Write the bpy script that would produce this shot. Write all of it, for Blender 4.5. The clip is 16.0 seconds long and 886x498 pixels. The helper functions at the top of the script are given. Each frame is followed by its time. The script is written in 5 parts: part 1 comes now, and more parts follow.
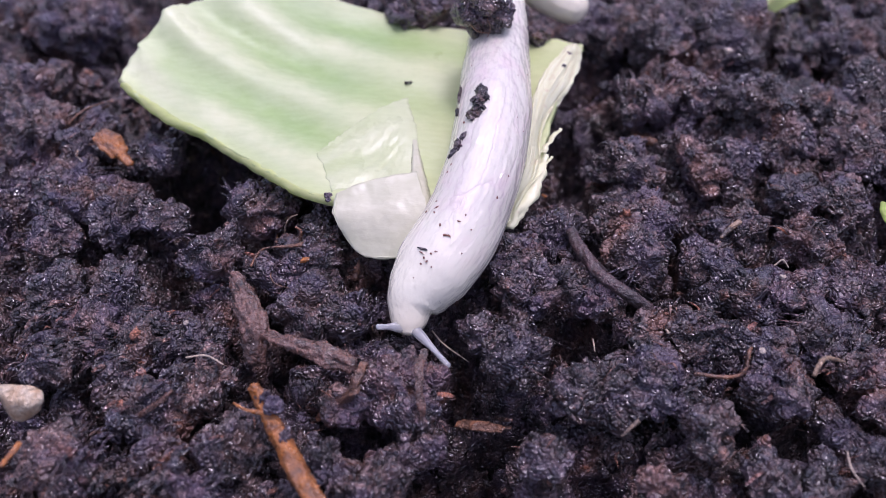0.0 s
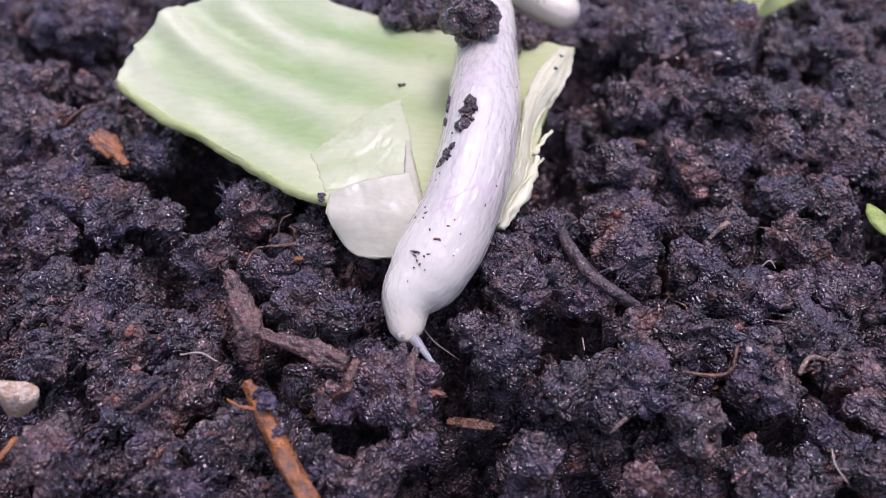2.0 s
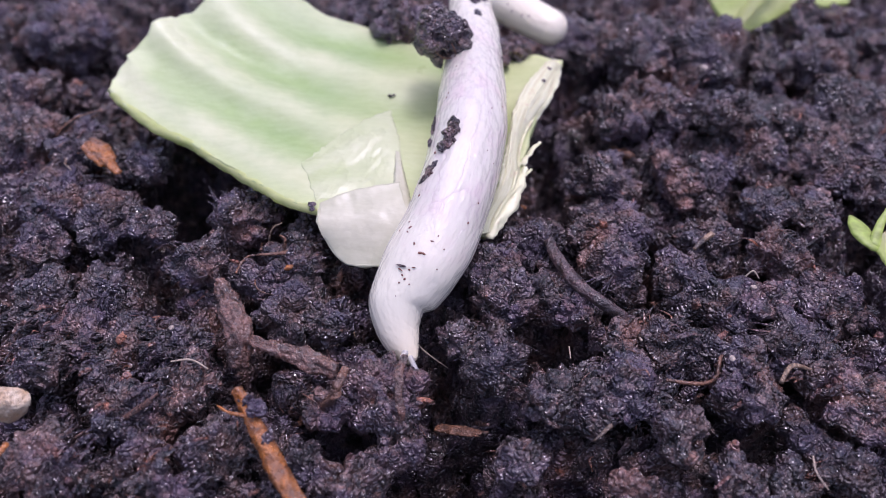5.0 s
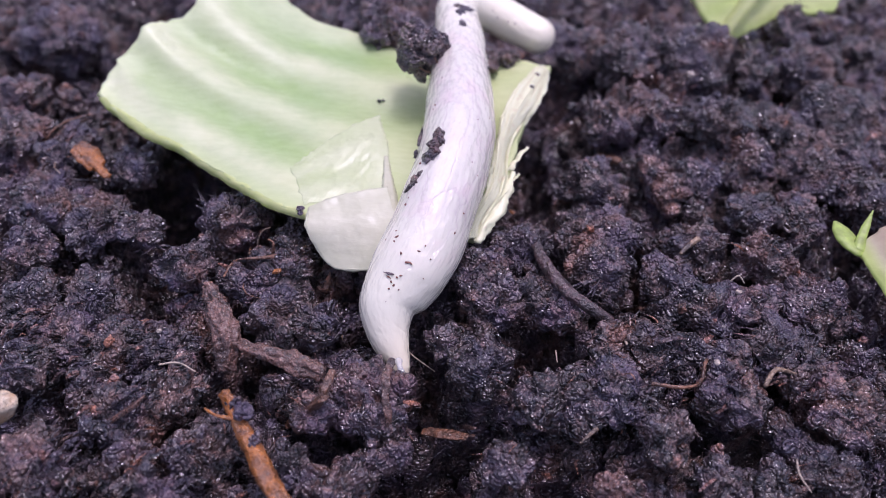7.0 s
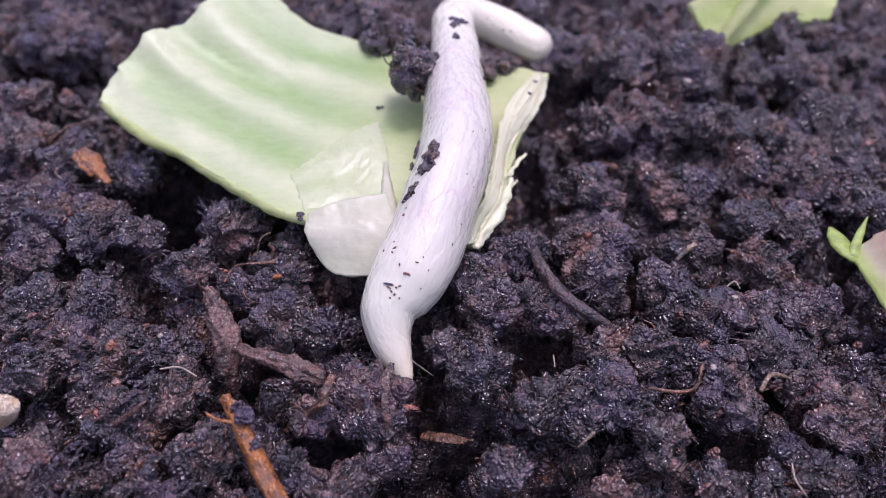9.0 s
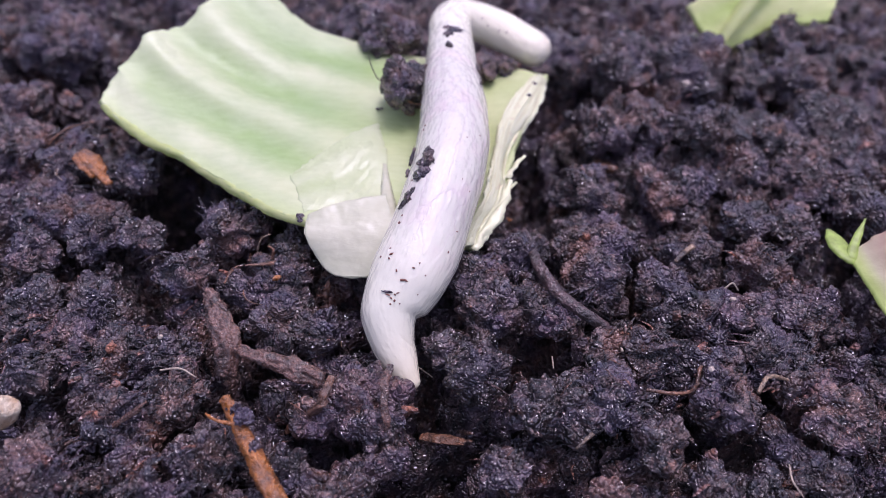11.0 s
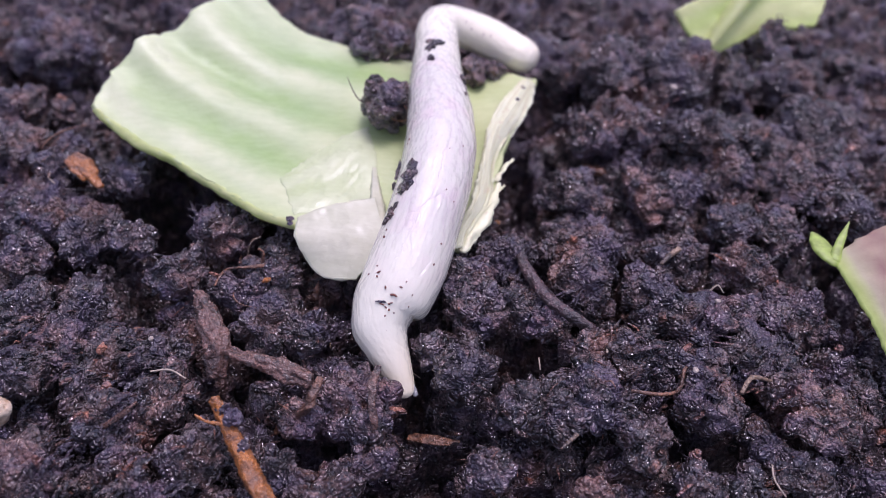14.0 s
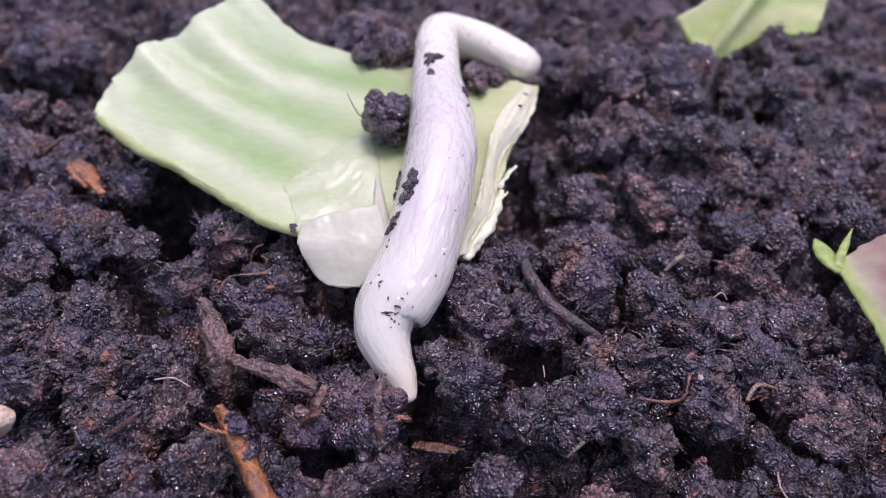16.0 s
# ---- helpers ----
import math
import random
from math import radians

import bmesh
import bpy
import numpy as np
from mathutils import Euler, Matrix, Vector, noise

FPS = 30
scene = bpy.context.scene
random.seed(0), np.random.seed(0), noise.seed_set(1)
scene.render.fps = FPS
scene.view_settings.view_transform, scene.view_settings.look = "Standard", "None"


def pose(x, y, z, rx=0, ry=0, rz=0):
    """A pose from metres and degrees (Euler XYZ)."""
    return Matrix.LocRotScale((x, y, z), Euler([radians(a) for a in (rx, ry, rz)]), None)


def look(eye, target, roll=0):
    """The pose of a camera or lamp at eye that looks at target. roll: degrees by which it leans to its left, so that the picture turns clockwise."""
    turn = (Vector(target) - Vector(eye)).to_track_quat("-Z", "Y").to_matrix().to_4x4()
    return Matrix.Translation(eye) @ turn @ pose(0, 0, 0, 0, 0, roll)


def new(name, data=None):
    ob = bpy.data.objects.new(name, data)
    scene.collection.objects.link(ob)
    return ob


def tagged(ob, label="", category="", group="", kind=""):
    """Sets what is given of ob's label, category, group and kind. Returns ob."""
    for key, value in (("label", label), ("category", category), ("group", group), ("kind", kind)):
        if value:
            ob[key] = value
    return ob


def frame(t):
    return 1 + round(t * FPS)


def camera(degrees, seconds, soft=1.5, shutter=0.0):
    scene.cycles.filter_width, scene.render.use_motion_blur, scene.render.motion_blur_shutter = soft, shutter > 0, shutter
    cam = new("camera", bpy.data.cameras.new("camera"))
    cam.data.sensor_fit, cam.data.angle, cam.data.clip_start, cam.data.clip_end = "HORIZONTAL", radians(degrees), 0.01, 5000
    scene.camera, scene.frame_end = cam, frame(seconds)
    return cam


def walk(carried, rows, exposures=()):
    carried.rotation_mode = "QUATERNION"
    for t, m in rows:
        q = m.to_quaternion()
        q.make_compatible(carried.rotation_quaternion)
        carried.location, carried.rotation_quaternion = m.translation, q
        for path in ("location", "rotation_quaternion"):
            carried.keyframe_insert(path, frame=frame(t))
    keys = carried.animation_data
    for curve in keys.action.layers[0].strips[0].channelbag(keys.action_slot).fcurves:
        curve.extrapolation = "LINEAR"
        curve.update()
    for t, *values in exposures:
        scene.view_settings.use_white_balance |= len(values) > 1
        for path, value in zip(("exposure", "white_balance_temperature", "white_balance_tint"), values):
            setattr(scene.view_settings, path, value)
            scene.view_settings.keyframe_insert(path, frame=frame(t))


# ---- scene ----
# A white slug crawling over a piece of cabbage leaf on wet potting soil, seen close. 1 unit = 1 metre; MM scales millimetres.
MM = 0.001
cam = camera(49.5, 16.0, soft=0.5)
cam.data.dof.use_dof = True
cam.data.dof.focus_distance = 0.104
cam.data.dof.aperture_fstop = 23.0
ROWS = [
    (0.0, 0.00000, 0.00000, 0.08045, 43.000, -0.000, 0.000),
    (0.5, -0.00023, -0.00019, 0.08076, 42.996, -0.024, 0.035),
    (1.0, -0.00021, -0.00065, 0.08103, 43.214, -0.045, -0.001),
    (1.5, 0.00031, -0.00102, 0.08100, 43.085, -0.107, -0.030),
    (2.0, 0.00035, -0.00116, 0.08117, 43.177, -0.342, -0.055),
    (2.5, 0.00002, -0.00125, 0.08121, 43.416, -0.459, -0.102),
    (3.0, 0.00021, -0.00137, 0.08128, 43.404, -0.548, -0.161),
    (3.5, 0.00047, -0.00144, 0.08124, 43.531, -0.638, -0.134),
    (6.0, 0.00064, -0.00272, 0.08254, 43.884, -1.207, -0.384),
    (6.5, 0.00118, -0.00278, 0.08244, 43.995, -1.321, -0.440),
    (7.0, 0.00114, -0.00278, 0.08232, 44.186, -1.320, -0.455),
    (7.5, 0.00099, -0.00281, 0.08268, 44.146, -1.411, -0.462),
    (8.0, 0.00084, -0.00305, 0.08287, 44.295, -1.373, -0.456),
    (8.5, 0.00098, -0.00318, 0.08309, 44.282, -1.515, -0.517),
    (9.0, 0.00085, -0.00336, 0.08310, 44.455, -1.511, -0.559),
    (11.5, 0.00096, -0.00340, 0.08380, 44.369, -1.551, -0.507),
    (12.0, 0.00101, -0.00349, 0.08396, 44.364, -1.502, -0.486),
    (12.5, 0.00139, -0.00365, 0.08374, 44.508, -1.470, -0.506),
    (13.0, 0.00105, -0.00355, 0.08404, 44.470, -1.546, -0.524),
    (13.5, 0.00178, -0.00388, 0.08428, 44.453, -1.597, -0.550),
    (14.0, 0.00198, -0.00421, 0.08443, 44.545, -1.657, -0.619),
    (14.5, 0.00176, -0.00425, 0.08482, 44.625, -1.937, -0.941),
    (15.0, 0.00143, -0.00414, 0.08500, 44.529, -1.984, -0.994),
    (15.5, 0.00154, -0.00412, 0.08450, 44.878, -1.884, -0.946),
    (16.0, 0.00076, -0.00381, 0.08456, 44.786, -1.921, -0.912),
]
walk(cam, [(t, pose(x, y, z, rx, ry, rz)) for t, x, y, z, rx, ry, rz in ROWS], [(0.0, 0.28, 5900, 37), (16.0, 0.28, 5900, 37)])

# ---- sky and sun: bright overcast day ----
world = bpy.data.worlds.new("overcast_sky")
scene.world = world
world.use_nodes = True
wn = world.node_tree
sky = wn.nodes.new("ShaderNodeTexSky")
sky.sky_type = "NISHITA"
sky.sun_disc = False
SUN_EL, SUN_AZ = radians(75), radians(30)
sky.sun_elevation, sky.sun_rotation = SUN_EL, SUN_AZ
sky.air_density, sky.dust_density, sky.ozone_density = 1.0, 4.0, 1.0
cloud = wn.nodes.new("ShaderNodeHueSaturation")  # cloud cover takes most of the blue away
cloud.inputs["Saturation"].default_value = 0.72
wn.links.new(sky.outputs[0], cloud.inputs["Color"])
wn.links.new(cloud.outputs[0], wn.nodes["Background"].inputs[0])
wn.nodes["Background"].inputs[1].default_value = 0.152
sun = new("sun", bpy.data.lights.new("sun", "SUN"))
sun.data.energy, sun.data.angle, sun.data.color = 0.93, radians(14), (1.0, 0.985, 0.96)
sun.matrix_world = look((math.sin(SUN_AZ) * math.cos(SUN_EL), math.cos(SUN_AZ) * math.cos(SUN_EL), math.sin(SUN_EL)), (0, 0, 0))

# ---- noise on arrays ----
RNG = np.random.RandomState(7)
GRAD = RNG.normal(size=(256, 3))
GRAD /= np.linalg.norm(GRAD, axis=1)[:, None]
PERM = RNG.permutation(256)


def gnoise(p):
    """Gradient noise, about -0.7 to 0.7, at the points p (n, 3)."""
    i = np.floor(p).astype(np.int64)
    f = p - i
    w = f * f * f * (f * (f * 6 - 15) + 10)
    total = np.zeros(len(p))
    for dx in (0, 1):
        for dy in (0, 1):
            for dz in (0, 1):
                h = PERM[(PERM[(PERM[(i[:, 0] + dx) & 255] + i[:, 1] + dy) & 255] + i[:, 2] + dz) & 255]
                g = GRAD[h]
                dot = g[:, 0] * (f[:, 0] - dx) + g[:, 1] * (f[:, 1] - dy) + g[:, 2] * (f[:, 2] - dz)
                total += dot * (w[:, 0] if dx else 1 - w[:, 0]) * (w[:, 1] if dy else 1 - w[:, 1]) * (w[:, 2] if dz else 1 - w[:, 2])
    return total


def crumble(p, seed=0.0, grain=1.0):
    """Crumbly soil relief in millimetres at points p in millimetres."""
    q = p + seed
    lumps = np.abs(gnoise(q / 3.4)) * 2.2
    mid = np.abs(gnoise(q / 1.5 + 11.3)) * 2.0
    small = np.abs(gnoise(q / 0.72 + 5.1)) * 2.0
    rugged = 0.55 + 0.9 * np.clip(gnoise(q / 7.0 + 21.0) + 0.4, 0, 1)
    cracks = 0.75 * np.exp(-((gnoise(q / 3.0 + 61.0) / 0.07) ** 2)) + 1.3 * np.exp(-((gnoise(q / 6.5 + 83.0) / 0.06) ** 2))
    return -cracks * (1.3 if grain == 1 else 0.55) + 1.75 * (lumps - 0.45) + grain * rugged * (1.2 * (mid - 0.4) + 0.8 * (small - 0.4)) + 0.6 * gnoise(q / 6.0 + 3.3)


# ---- mesh tools (millimetres in, metres out) ----
def mesh_of(name, verts, faces, mats, smooth=True):
    me = bpy.data.meshes.new(name)
    verts = np.asarray(verts, dtype=np.float64) * MM
    faces = np.asarray(faces, dtype=np.int64)
    k = faces.shape[1]
    me.vertices.add(len(verts))
    me.vertices.foreach_set("co", verts.ravel())
    me.loops.add(faces.size)
    me.loops.foreach_set("vertex_index", faces.ravel().astype(np.int32))
    me.polygons.add(len(faces))
    me.polygons.foreach_set("loop_start", np.arange(0, faces.size, k, dtype=np.int32))
    me.polygons.foreach_set("use_smooth", np.full(len(faces), smooth))
    for m in (mats if isinstance(mats, (list, tuple)) else [mats]):
        me.materials.append(m)
    me.update(calc_edges=True)
    me.validate()
    return me


def store(me, name, vectors):
    """A vector for each vertex, for materials to read."""
    at = me.attributes.new(name, "FLOAT_VECTOR", "POINT")
    at.data.foreach_set("vector", np.asarray(vectors, dtype=np.float32).ravel())


def part(name, me, parent, label=""):
    ob = new(name, me)
    ob.parent = parent
    if label:
        ob["label"] = label
    return ob


def thing(name, label, category, group="", at=(0, 0, 0)):
    ob = new(name)
    ob.empty_display_size = 0.002
    ob.location = Vector(at) * MM
    return tagged(ob, label, category, group)


def ico(level):
    bm = bmesh.new()
    bmesh.ops.create_icosphere(bm, subdivisions=level, radius=1.0)
    v = np.array([x.co[:] for x in bm.verts])
    f = np.array([[x.index for x in y.verts] for y in bm.faces])
    bm.free()
    return v, f


ICO = {n: ico(n) for n in (1, 2, 3, 4, 5)}


def spline(points, n):
    """n points along a smooth curve through the given ones, evenly by length."""
    p = np.asarray(points, dtype=float)
    d = np.r_[0, np.cumsum(np.linalg.norm(np.diff(p[:, :3], axis=0), axis=1))]
    return spline_at(p, d, np.linspace(0, d[-1], n))


def spline_at(p, d, s):
    m = np.zeros_like(p)
    m[1:-1] = (p[2:] - p[:-2]) / (d[2:] - d[:-2])[:, None]
    m[0], m[-1] = (p[1] - p[0]) / (d[1] - d[0]), (p[-1] - p[-2]) / (d[-1] - d[-2])
    s = np.asarray(s, dtype=float)
    k = np.clip(np.searchsorted(d, s, side="right") - 1, 0, len(d) - 2)
    h = (d[k + 1] - d[k])
    u = ((s - d[k]) / h)
    h, u = h[:, None], u[:, None]
    inside = np.clip(u, 0, 1)
    a, b, c, e = 2 * inside**3 - 3 * inside**2 + 1, inside**3 - 2 * inside**2 + inside, -2 * inside**3 + 3 * inside**2, inside**3 - inside**2
    out = a * p[k] + b * h * m[k] + c * p[k + 1] + e * h * m[k + 1]
    return out + (u - inside) * h * np.where(u > 1, m[k + 1], m[k])


def tube(points, radii, sides=8, n=24, rough=0.0, seed=0.0, flat=1.0):
    """A closed tapering tube through points, with radii along it: vertices and quads (poles as repeated corners are avoided by tiny end rings)."""
    c = spline(points, n)
    r = np.interp(np.linspace(0, 1, n), np.linspace(0, 1, len(radii)), radii)
    t = np.gradient(c, axis=0)
    t /= np.linalg.norm(t, axis=1)[:, None]
    up = np.array([0.13, 0.21, 0.97])
    a = np.cross(t, up)
    a /= np.linalg.norm(a, axis=1)[:, None] + 1e-9
    b = np.cross(a, t)
    th = np.linspace(0, 2 * np.pi, sides, endpoint=False)
    ring = (np.cos(th)[None, :, None] * a[:, None] + flat * np.sin(th)[None, :, None] * b[:, None])
    v = (c[:, None] + ring * r[:, None, None]).reshape(-1, 3)
    if rough:
        nrm = ring.reshape(-1, 3)
        arc = np.r_[0, np.cumsum(np.linalg.norm(np.diff(c, axis=0), axis=1))]
        q = np.stack([np.repeat(arc * 0.3, sides), np.tile(np.cos(th), n) * np.repeat(r, sides), np.tile(np.sin(th), n) * np.repeat(r, sides)], -1)
        v = v + nrm * (rough * (gnoise(q * 0.9 + seed) + 0.6 * gnoise(q * 2.4 + seed) - 0.5 * np.abs(gnoise(q * 4.6 + seed))))[:, None]
    i = np.arange(n - 1)[:, None] * sides + np.arange(sides)[None]
    j = np.arange(n - 1)[:, None] * sides + (np.arange(sides)[None] + 1) % sides
    f = np.stack([i, j, j + sides, i + sides], -1).reshape(-1, 4)
    v = np.vstack([v, c[0] - t[0] * r[0] * 0.5, c[-1] + t[-1] * r[-1] * 0.5])
    k = np.arange(sides)
    k2 = (k + 1) % sides
    e0 = np.stack([k2, k, np.full(sides, len(v) - 2), np.full(sides, len(v) - 2)], -1)
    e1 = np.stack([k + (n - 1) * sides, k2 + (n - 1) * sides, np.full(sides, len(v) - 1), np.full(sides, len(v) - 1)], -1)
    tri = np.vstack([np.vstack([f[:, [0, 1, 2]], f[:, [0, 2, 3]]]), e0[:, :3], e1[:, :3]])
    return v, tri


def coons(bottom, top, left, right, nu, nv):
    """A surface between four edges; u runs along bottom and top, v along left and right."""
    b, t, l, r = spline(bottom, nu), spline(top, nu), spline(left, nv), spline(right, nv)
    u, v = np.linspace(0, 1, nu)[None, :, None], np.linspace(0, 1, nv)[:, None, None]
    s = (1 - v) * b[None] + v * t[None] + (1 - u) * l[:, None] + u * r[:, None]
    s -= (1 - u) * (1 - v) * b[0] + u * (1 - v) * b[-1] + (1 - u) * v * t[0] + u * v * t[-1]
    return s


def sheet(s, thick):
    """A closed shell from a surface grid, thick (a number or a grid) below it: vertices, quads and each vertex's (u, v, side)."""
    nv, nu = s.shape[:2]
    du, dv = np.gradient(s, axis=1), np.gradient(s, axis=0)
    n = np.cross(du, dv)
    n /= np.linalg.norm(n, axis=2)[..., None] + 1e-9
    th = np.broadcast_to(np.asarray(thick, dtype=float), (nv, nu)).copy()
    low = s - n * th[..., None]
    v = np.vstack([s.reshape(-1, 3), low.reshape(-1, 3)])
    i = (np.arange(nv - 1)[:, None] * nu + np.arange(nu - 1)[None]).ravel()
    f = np.stack([i, i + 1, i + nu + 1, i + nu], -1)
    m = nv * nu
    g = f[:, ::-1] + m
    ring = np.r_[np.arange(nu), np.arange(1, nv) * nu + nu - 1, (nv - 1) * nu + np.arange(nu - 2, -1, -1), np.arange(nv - 2, 0, -1) * nu]
    nxt = np.roll(ring, -1)
    e = np.stack([ring, ring + m, nxt + m, nxt], -1)
    uu, vv = np.meshgrid(np.linspace(0, 1, nu), np.linspace(0, 1, nv))
    uvw = np.stack([uu.ravel(), vv.ravel(), np.zeros(m)], -1)
    return v, np.vstack([f, g, e]), np.vstack([uvw, uvw + (0, 0, 1)])


# ---- materials ----
def material(name):
    m = bpy.data.materials.new(name)
    m.use_nodes = True
    nt = m.node_tree
    return m, nt, nt.nodes["Principled BSDF"]


def node(nt, kind, **values):
    n = nt.nodes.new(kind)
    for k, v in values.items():
        n.inputs[k].default_value = v
    return n


def ramp(nt, fac, stops):
    n = nt.nodes.new("ShaderNodeValToRGB")
    el = n.color_ramp.elements
    while len(el) < len(stops):
        el.new(0.5)
    for e, (p, c) in zip(el, stops):
        e.position, e.color = p, (*c, 1) if len(c) == 3 else c
    nt.links.new(fac, n.inputs[0])
    return n.outputs[0]


def grey(v):
    return (v, v, v)


def noise_tex(nt, vec, scale, detail=4.0, rough=0.55):
    n = node(nt, "ShaderNodeTexNoise", Scale=scale, Detail=detail, Roughness=rough)
    nt.links.new(vec, n.inputs["Vector"])
    return n.outputs[0]


def bump(nt, bs, height, strength, distance, prev=None):
    b = node(nt, "ShaderNodeBump", Strength=strength, Distance=distance)
    nt.links.new(height, b.inputs["Height"])
    if prev is not None:
        nt.links.new(prev, b.inputs["Normal"])
    nt.links.new(b.outputs[0], bs.inputs["Normal"])
    return b.outputs[0]


def mix(nt, fac, a, b, kind="MIX"):
    n = nt.nodes.new("ShaderNodeMix")
    n.data_type, n.blend_type = "RGBA", kind
    for sock, val in ((n.inputs[0], fac), (n.inputs[6], a), (n.inputs[7], b)):
        if isinstance(val, (int, float)):
            sock.default_value = val
        elif isinstance(val, tuple):
            sock.default_value = (*val, 1)
        else:
            nt.links.new(val, sock)
    return n.outputs[2]


def soil_material(name, island=False):
    """Wet peat: dark crumbs with rusty, mauve and grey patches, beaded and wrinkled, with a film of water."""
    m, nt, bs = material(name)
    geo = nt.nodes.new("ShaderNodeNewGeometry")
    co = geo.outputs["Position"]
    fine = noise_tex(nt, co, 750.0, 3.0, 0.6)
    col = ramp(nt, fine, [(0.38, (0.006, 0.005, 0.006)), (0.53, (0.066, 0.047, 0.048)), (0.70, (0.24, 0.174, 0.160))])
    pale = ramp(nt, noise_tex(nt, co, 330.0, 4.0, 0.65), [(0.54, grey(0)), (0.70, grey(0.6))])
    col = mix(nt, pale, col, (0.200, 0.148, 0.132))
    rust = ramp(nt, noise_tex(nt, co, 170.0, 4.0, 0.6), [(0.52, grey(0)), (0.68, grey(0.7))])
    col = mix(nt, rust, col, (0.215, 0.106, 0.072))
    # mauve patches, tinted bluer to paint in some of the sky's sheen
    cool = ramp(nt, noise_tex(nt, co, 190.0, 3.0, 0.6), [(0.46, grey(0)), (0.64, grey(0.75))])
    col = mix(nt, cool, col, (0.070, 0.057, 0.094))
    if island:
        tint = ramp(nt, geo.outputs["Random Per Island"], [(0.0, (0.45, 0.42, 0.44)), (0.72, (1.0, 0.95, 0.93)), (0.88, (1.5, 1.15, 0.98)), (0.98, (2.6, 1.6, 1.05))])
    else:
        info = nt.nodes.new("ShaderNodeObjectInfo")
        tint = ramp(nt, info.outputs["Random"], [(0.0, (0.55, 0.52, 0.54)), (0.35, (0.95, 0.9, 0.92)), (0.6, (1.25, 1.08, 1.0)), (0.8, (1.0, 0.98, 1.08)), (1.0, (1.6, 1.3, 1.15))])
    col = mix(nt, 1.0, col, tint, "MULTIPLY")
    nt.links.new(col, bs.inputs["Base Color"])
    wet = ramp(nt, noise_tex(nt, co, 420.0, 4.0, 0.6), [(0.35, grey(0.25)), (0.65, grey(0.6))])
    nt.links.new(wet, bs.inputs["Roughness"])
    bs.inputs["Specular IOR Level"].default_value = 0.4
    bend = node(nt, "ShaderNodeTexNoise", Scale=1300.0, Detail=1.0)
    nt.links.new(co, bend.inputs["Vector"])
    warp = nt.nodes.new("ShaderNodeVectorMath")  # the crumbs are curled, not round
    warp.operation = "MULTIPLY_ADD"
    warp.inputs[1].default_value = (0.0008, 0.0008, 0.0008)
    nt.links.new(bend.outputs["Color"], warp.inputs[0])
    nt.links.new(co, warp.inputs[2])
    bead = node(nt, "ShaderNodeTexVoronoi", Scale=2200.0, Randomness=1.0)
    bead.feature = "SMOOTH_F1"
    bead.inputs["Smoothness"].default_value = 0.2
    nt.links.new(warp.outputs[0], bead.inputs["Vector"])
    up = nt.nodes.new("ShaderNodeMath")
    up.operation = "SUBTRACT"
    up.inputs[0].default_value = 1.0
    nt.links.new(bead.outputs["Distance"], up.inputs[1])
    b1 = bump(nt, bs, up.outputs[0], 1.0, 0.00062)
    b2 = bump(nt, bs, noise_tex(nt, co, 3600.0, 1.0, 0.5), 0.3, 0.00006, b1)
    nt.links.new(b2, bs.inputs["Coat Normal"])
    film = ramp(nt, noise_tex(nt, co, 260.0, 3.0, 0.6), [(0.36, grey(0.5)), (0.56, grey(1.0))])
    nt.links.new(film, bs.inputs["Coat Weight"])
    bs.inputs["Coat Roughness"].default_value = 0.1
    bs.inputs["Coat IOR"].default_value = 1.75
    return m


def wood_material(name, dark, light, rough=0.45, soiled=0.9):
    m, nt, bs = material(name)
    tc = nt.nodes.new("ShaderNodeTexCoord")
    co = tc.outputs["Object"]
    a = noise_tex(nt, co, 700.0, 5.0, 0.6)
    b = noise_tex(nt, co, 2600.0, 3.0, 0.6)
    col = ramp(nt, a, [(0.3, dark), (0.7, light)])
    dirt = ramp(nt, noise_tex(nt, co, 420.0, 4.0, 0.65), [(0.5, grey(0)), (0.62, grey(soiled))])
    col = mix(nt, dirt, col, (0.035, 0.027, 0.025))
    nt.links.new(col, bs.inputs["Base Color"])
    nt.links.new(ramp(nt, b, [(0.3, grey(rough - 0.15)), (0.7, grey(rough + 0.2))]), bs.inputs["Roughness"])
    grain = node(nt, "ShaderNodeTexVoronoi", Scale=1500.0)
    grain.feature = "DISTANCE_TO_EDGE"
    nt.links.new(co, grain.inputs["Vector"])
    b0 = bump(nt, bs, grain.outputs["Distance"], 0.5, 0.0004)
    b1 = bump(nt, bs, a, 0.9, 0.0009, b0)
    b2 = bump(nt, bs, b, 0.6, 0.0002, b1)
    bs.inputs["Coat Weight"].default_value = 0.85
    bs.inputs["Coat Roughness"].default_value = 0.15
    nt.links.new(b2, bs.inputs["Coat Normal"])
    return m


def plain_material(name, colour, rough, var=0.25, scale=900.0):
    m, nt, bs = material(name)
    tc = nt.nodes.new("ShaderNodeTexCoord")
    a = noise_tex(nt, tc.outputs["Object"], scale, 4.0)
    lo, hi = tuple(c * (1 - var) for c in colour), tuple(min(1, c * (1 + var)) for c in colour)
    nt.links.new(ramp(nt, a, [(0.3, lo), (0.7, hi)]), bs.inputs["Base Color"])
    bs.inputs["Roughness"].default_value = rough
    bump(nt, bs, a, 0.4, 0.0002)
    return m


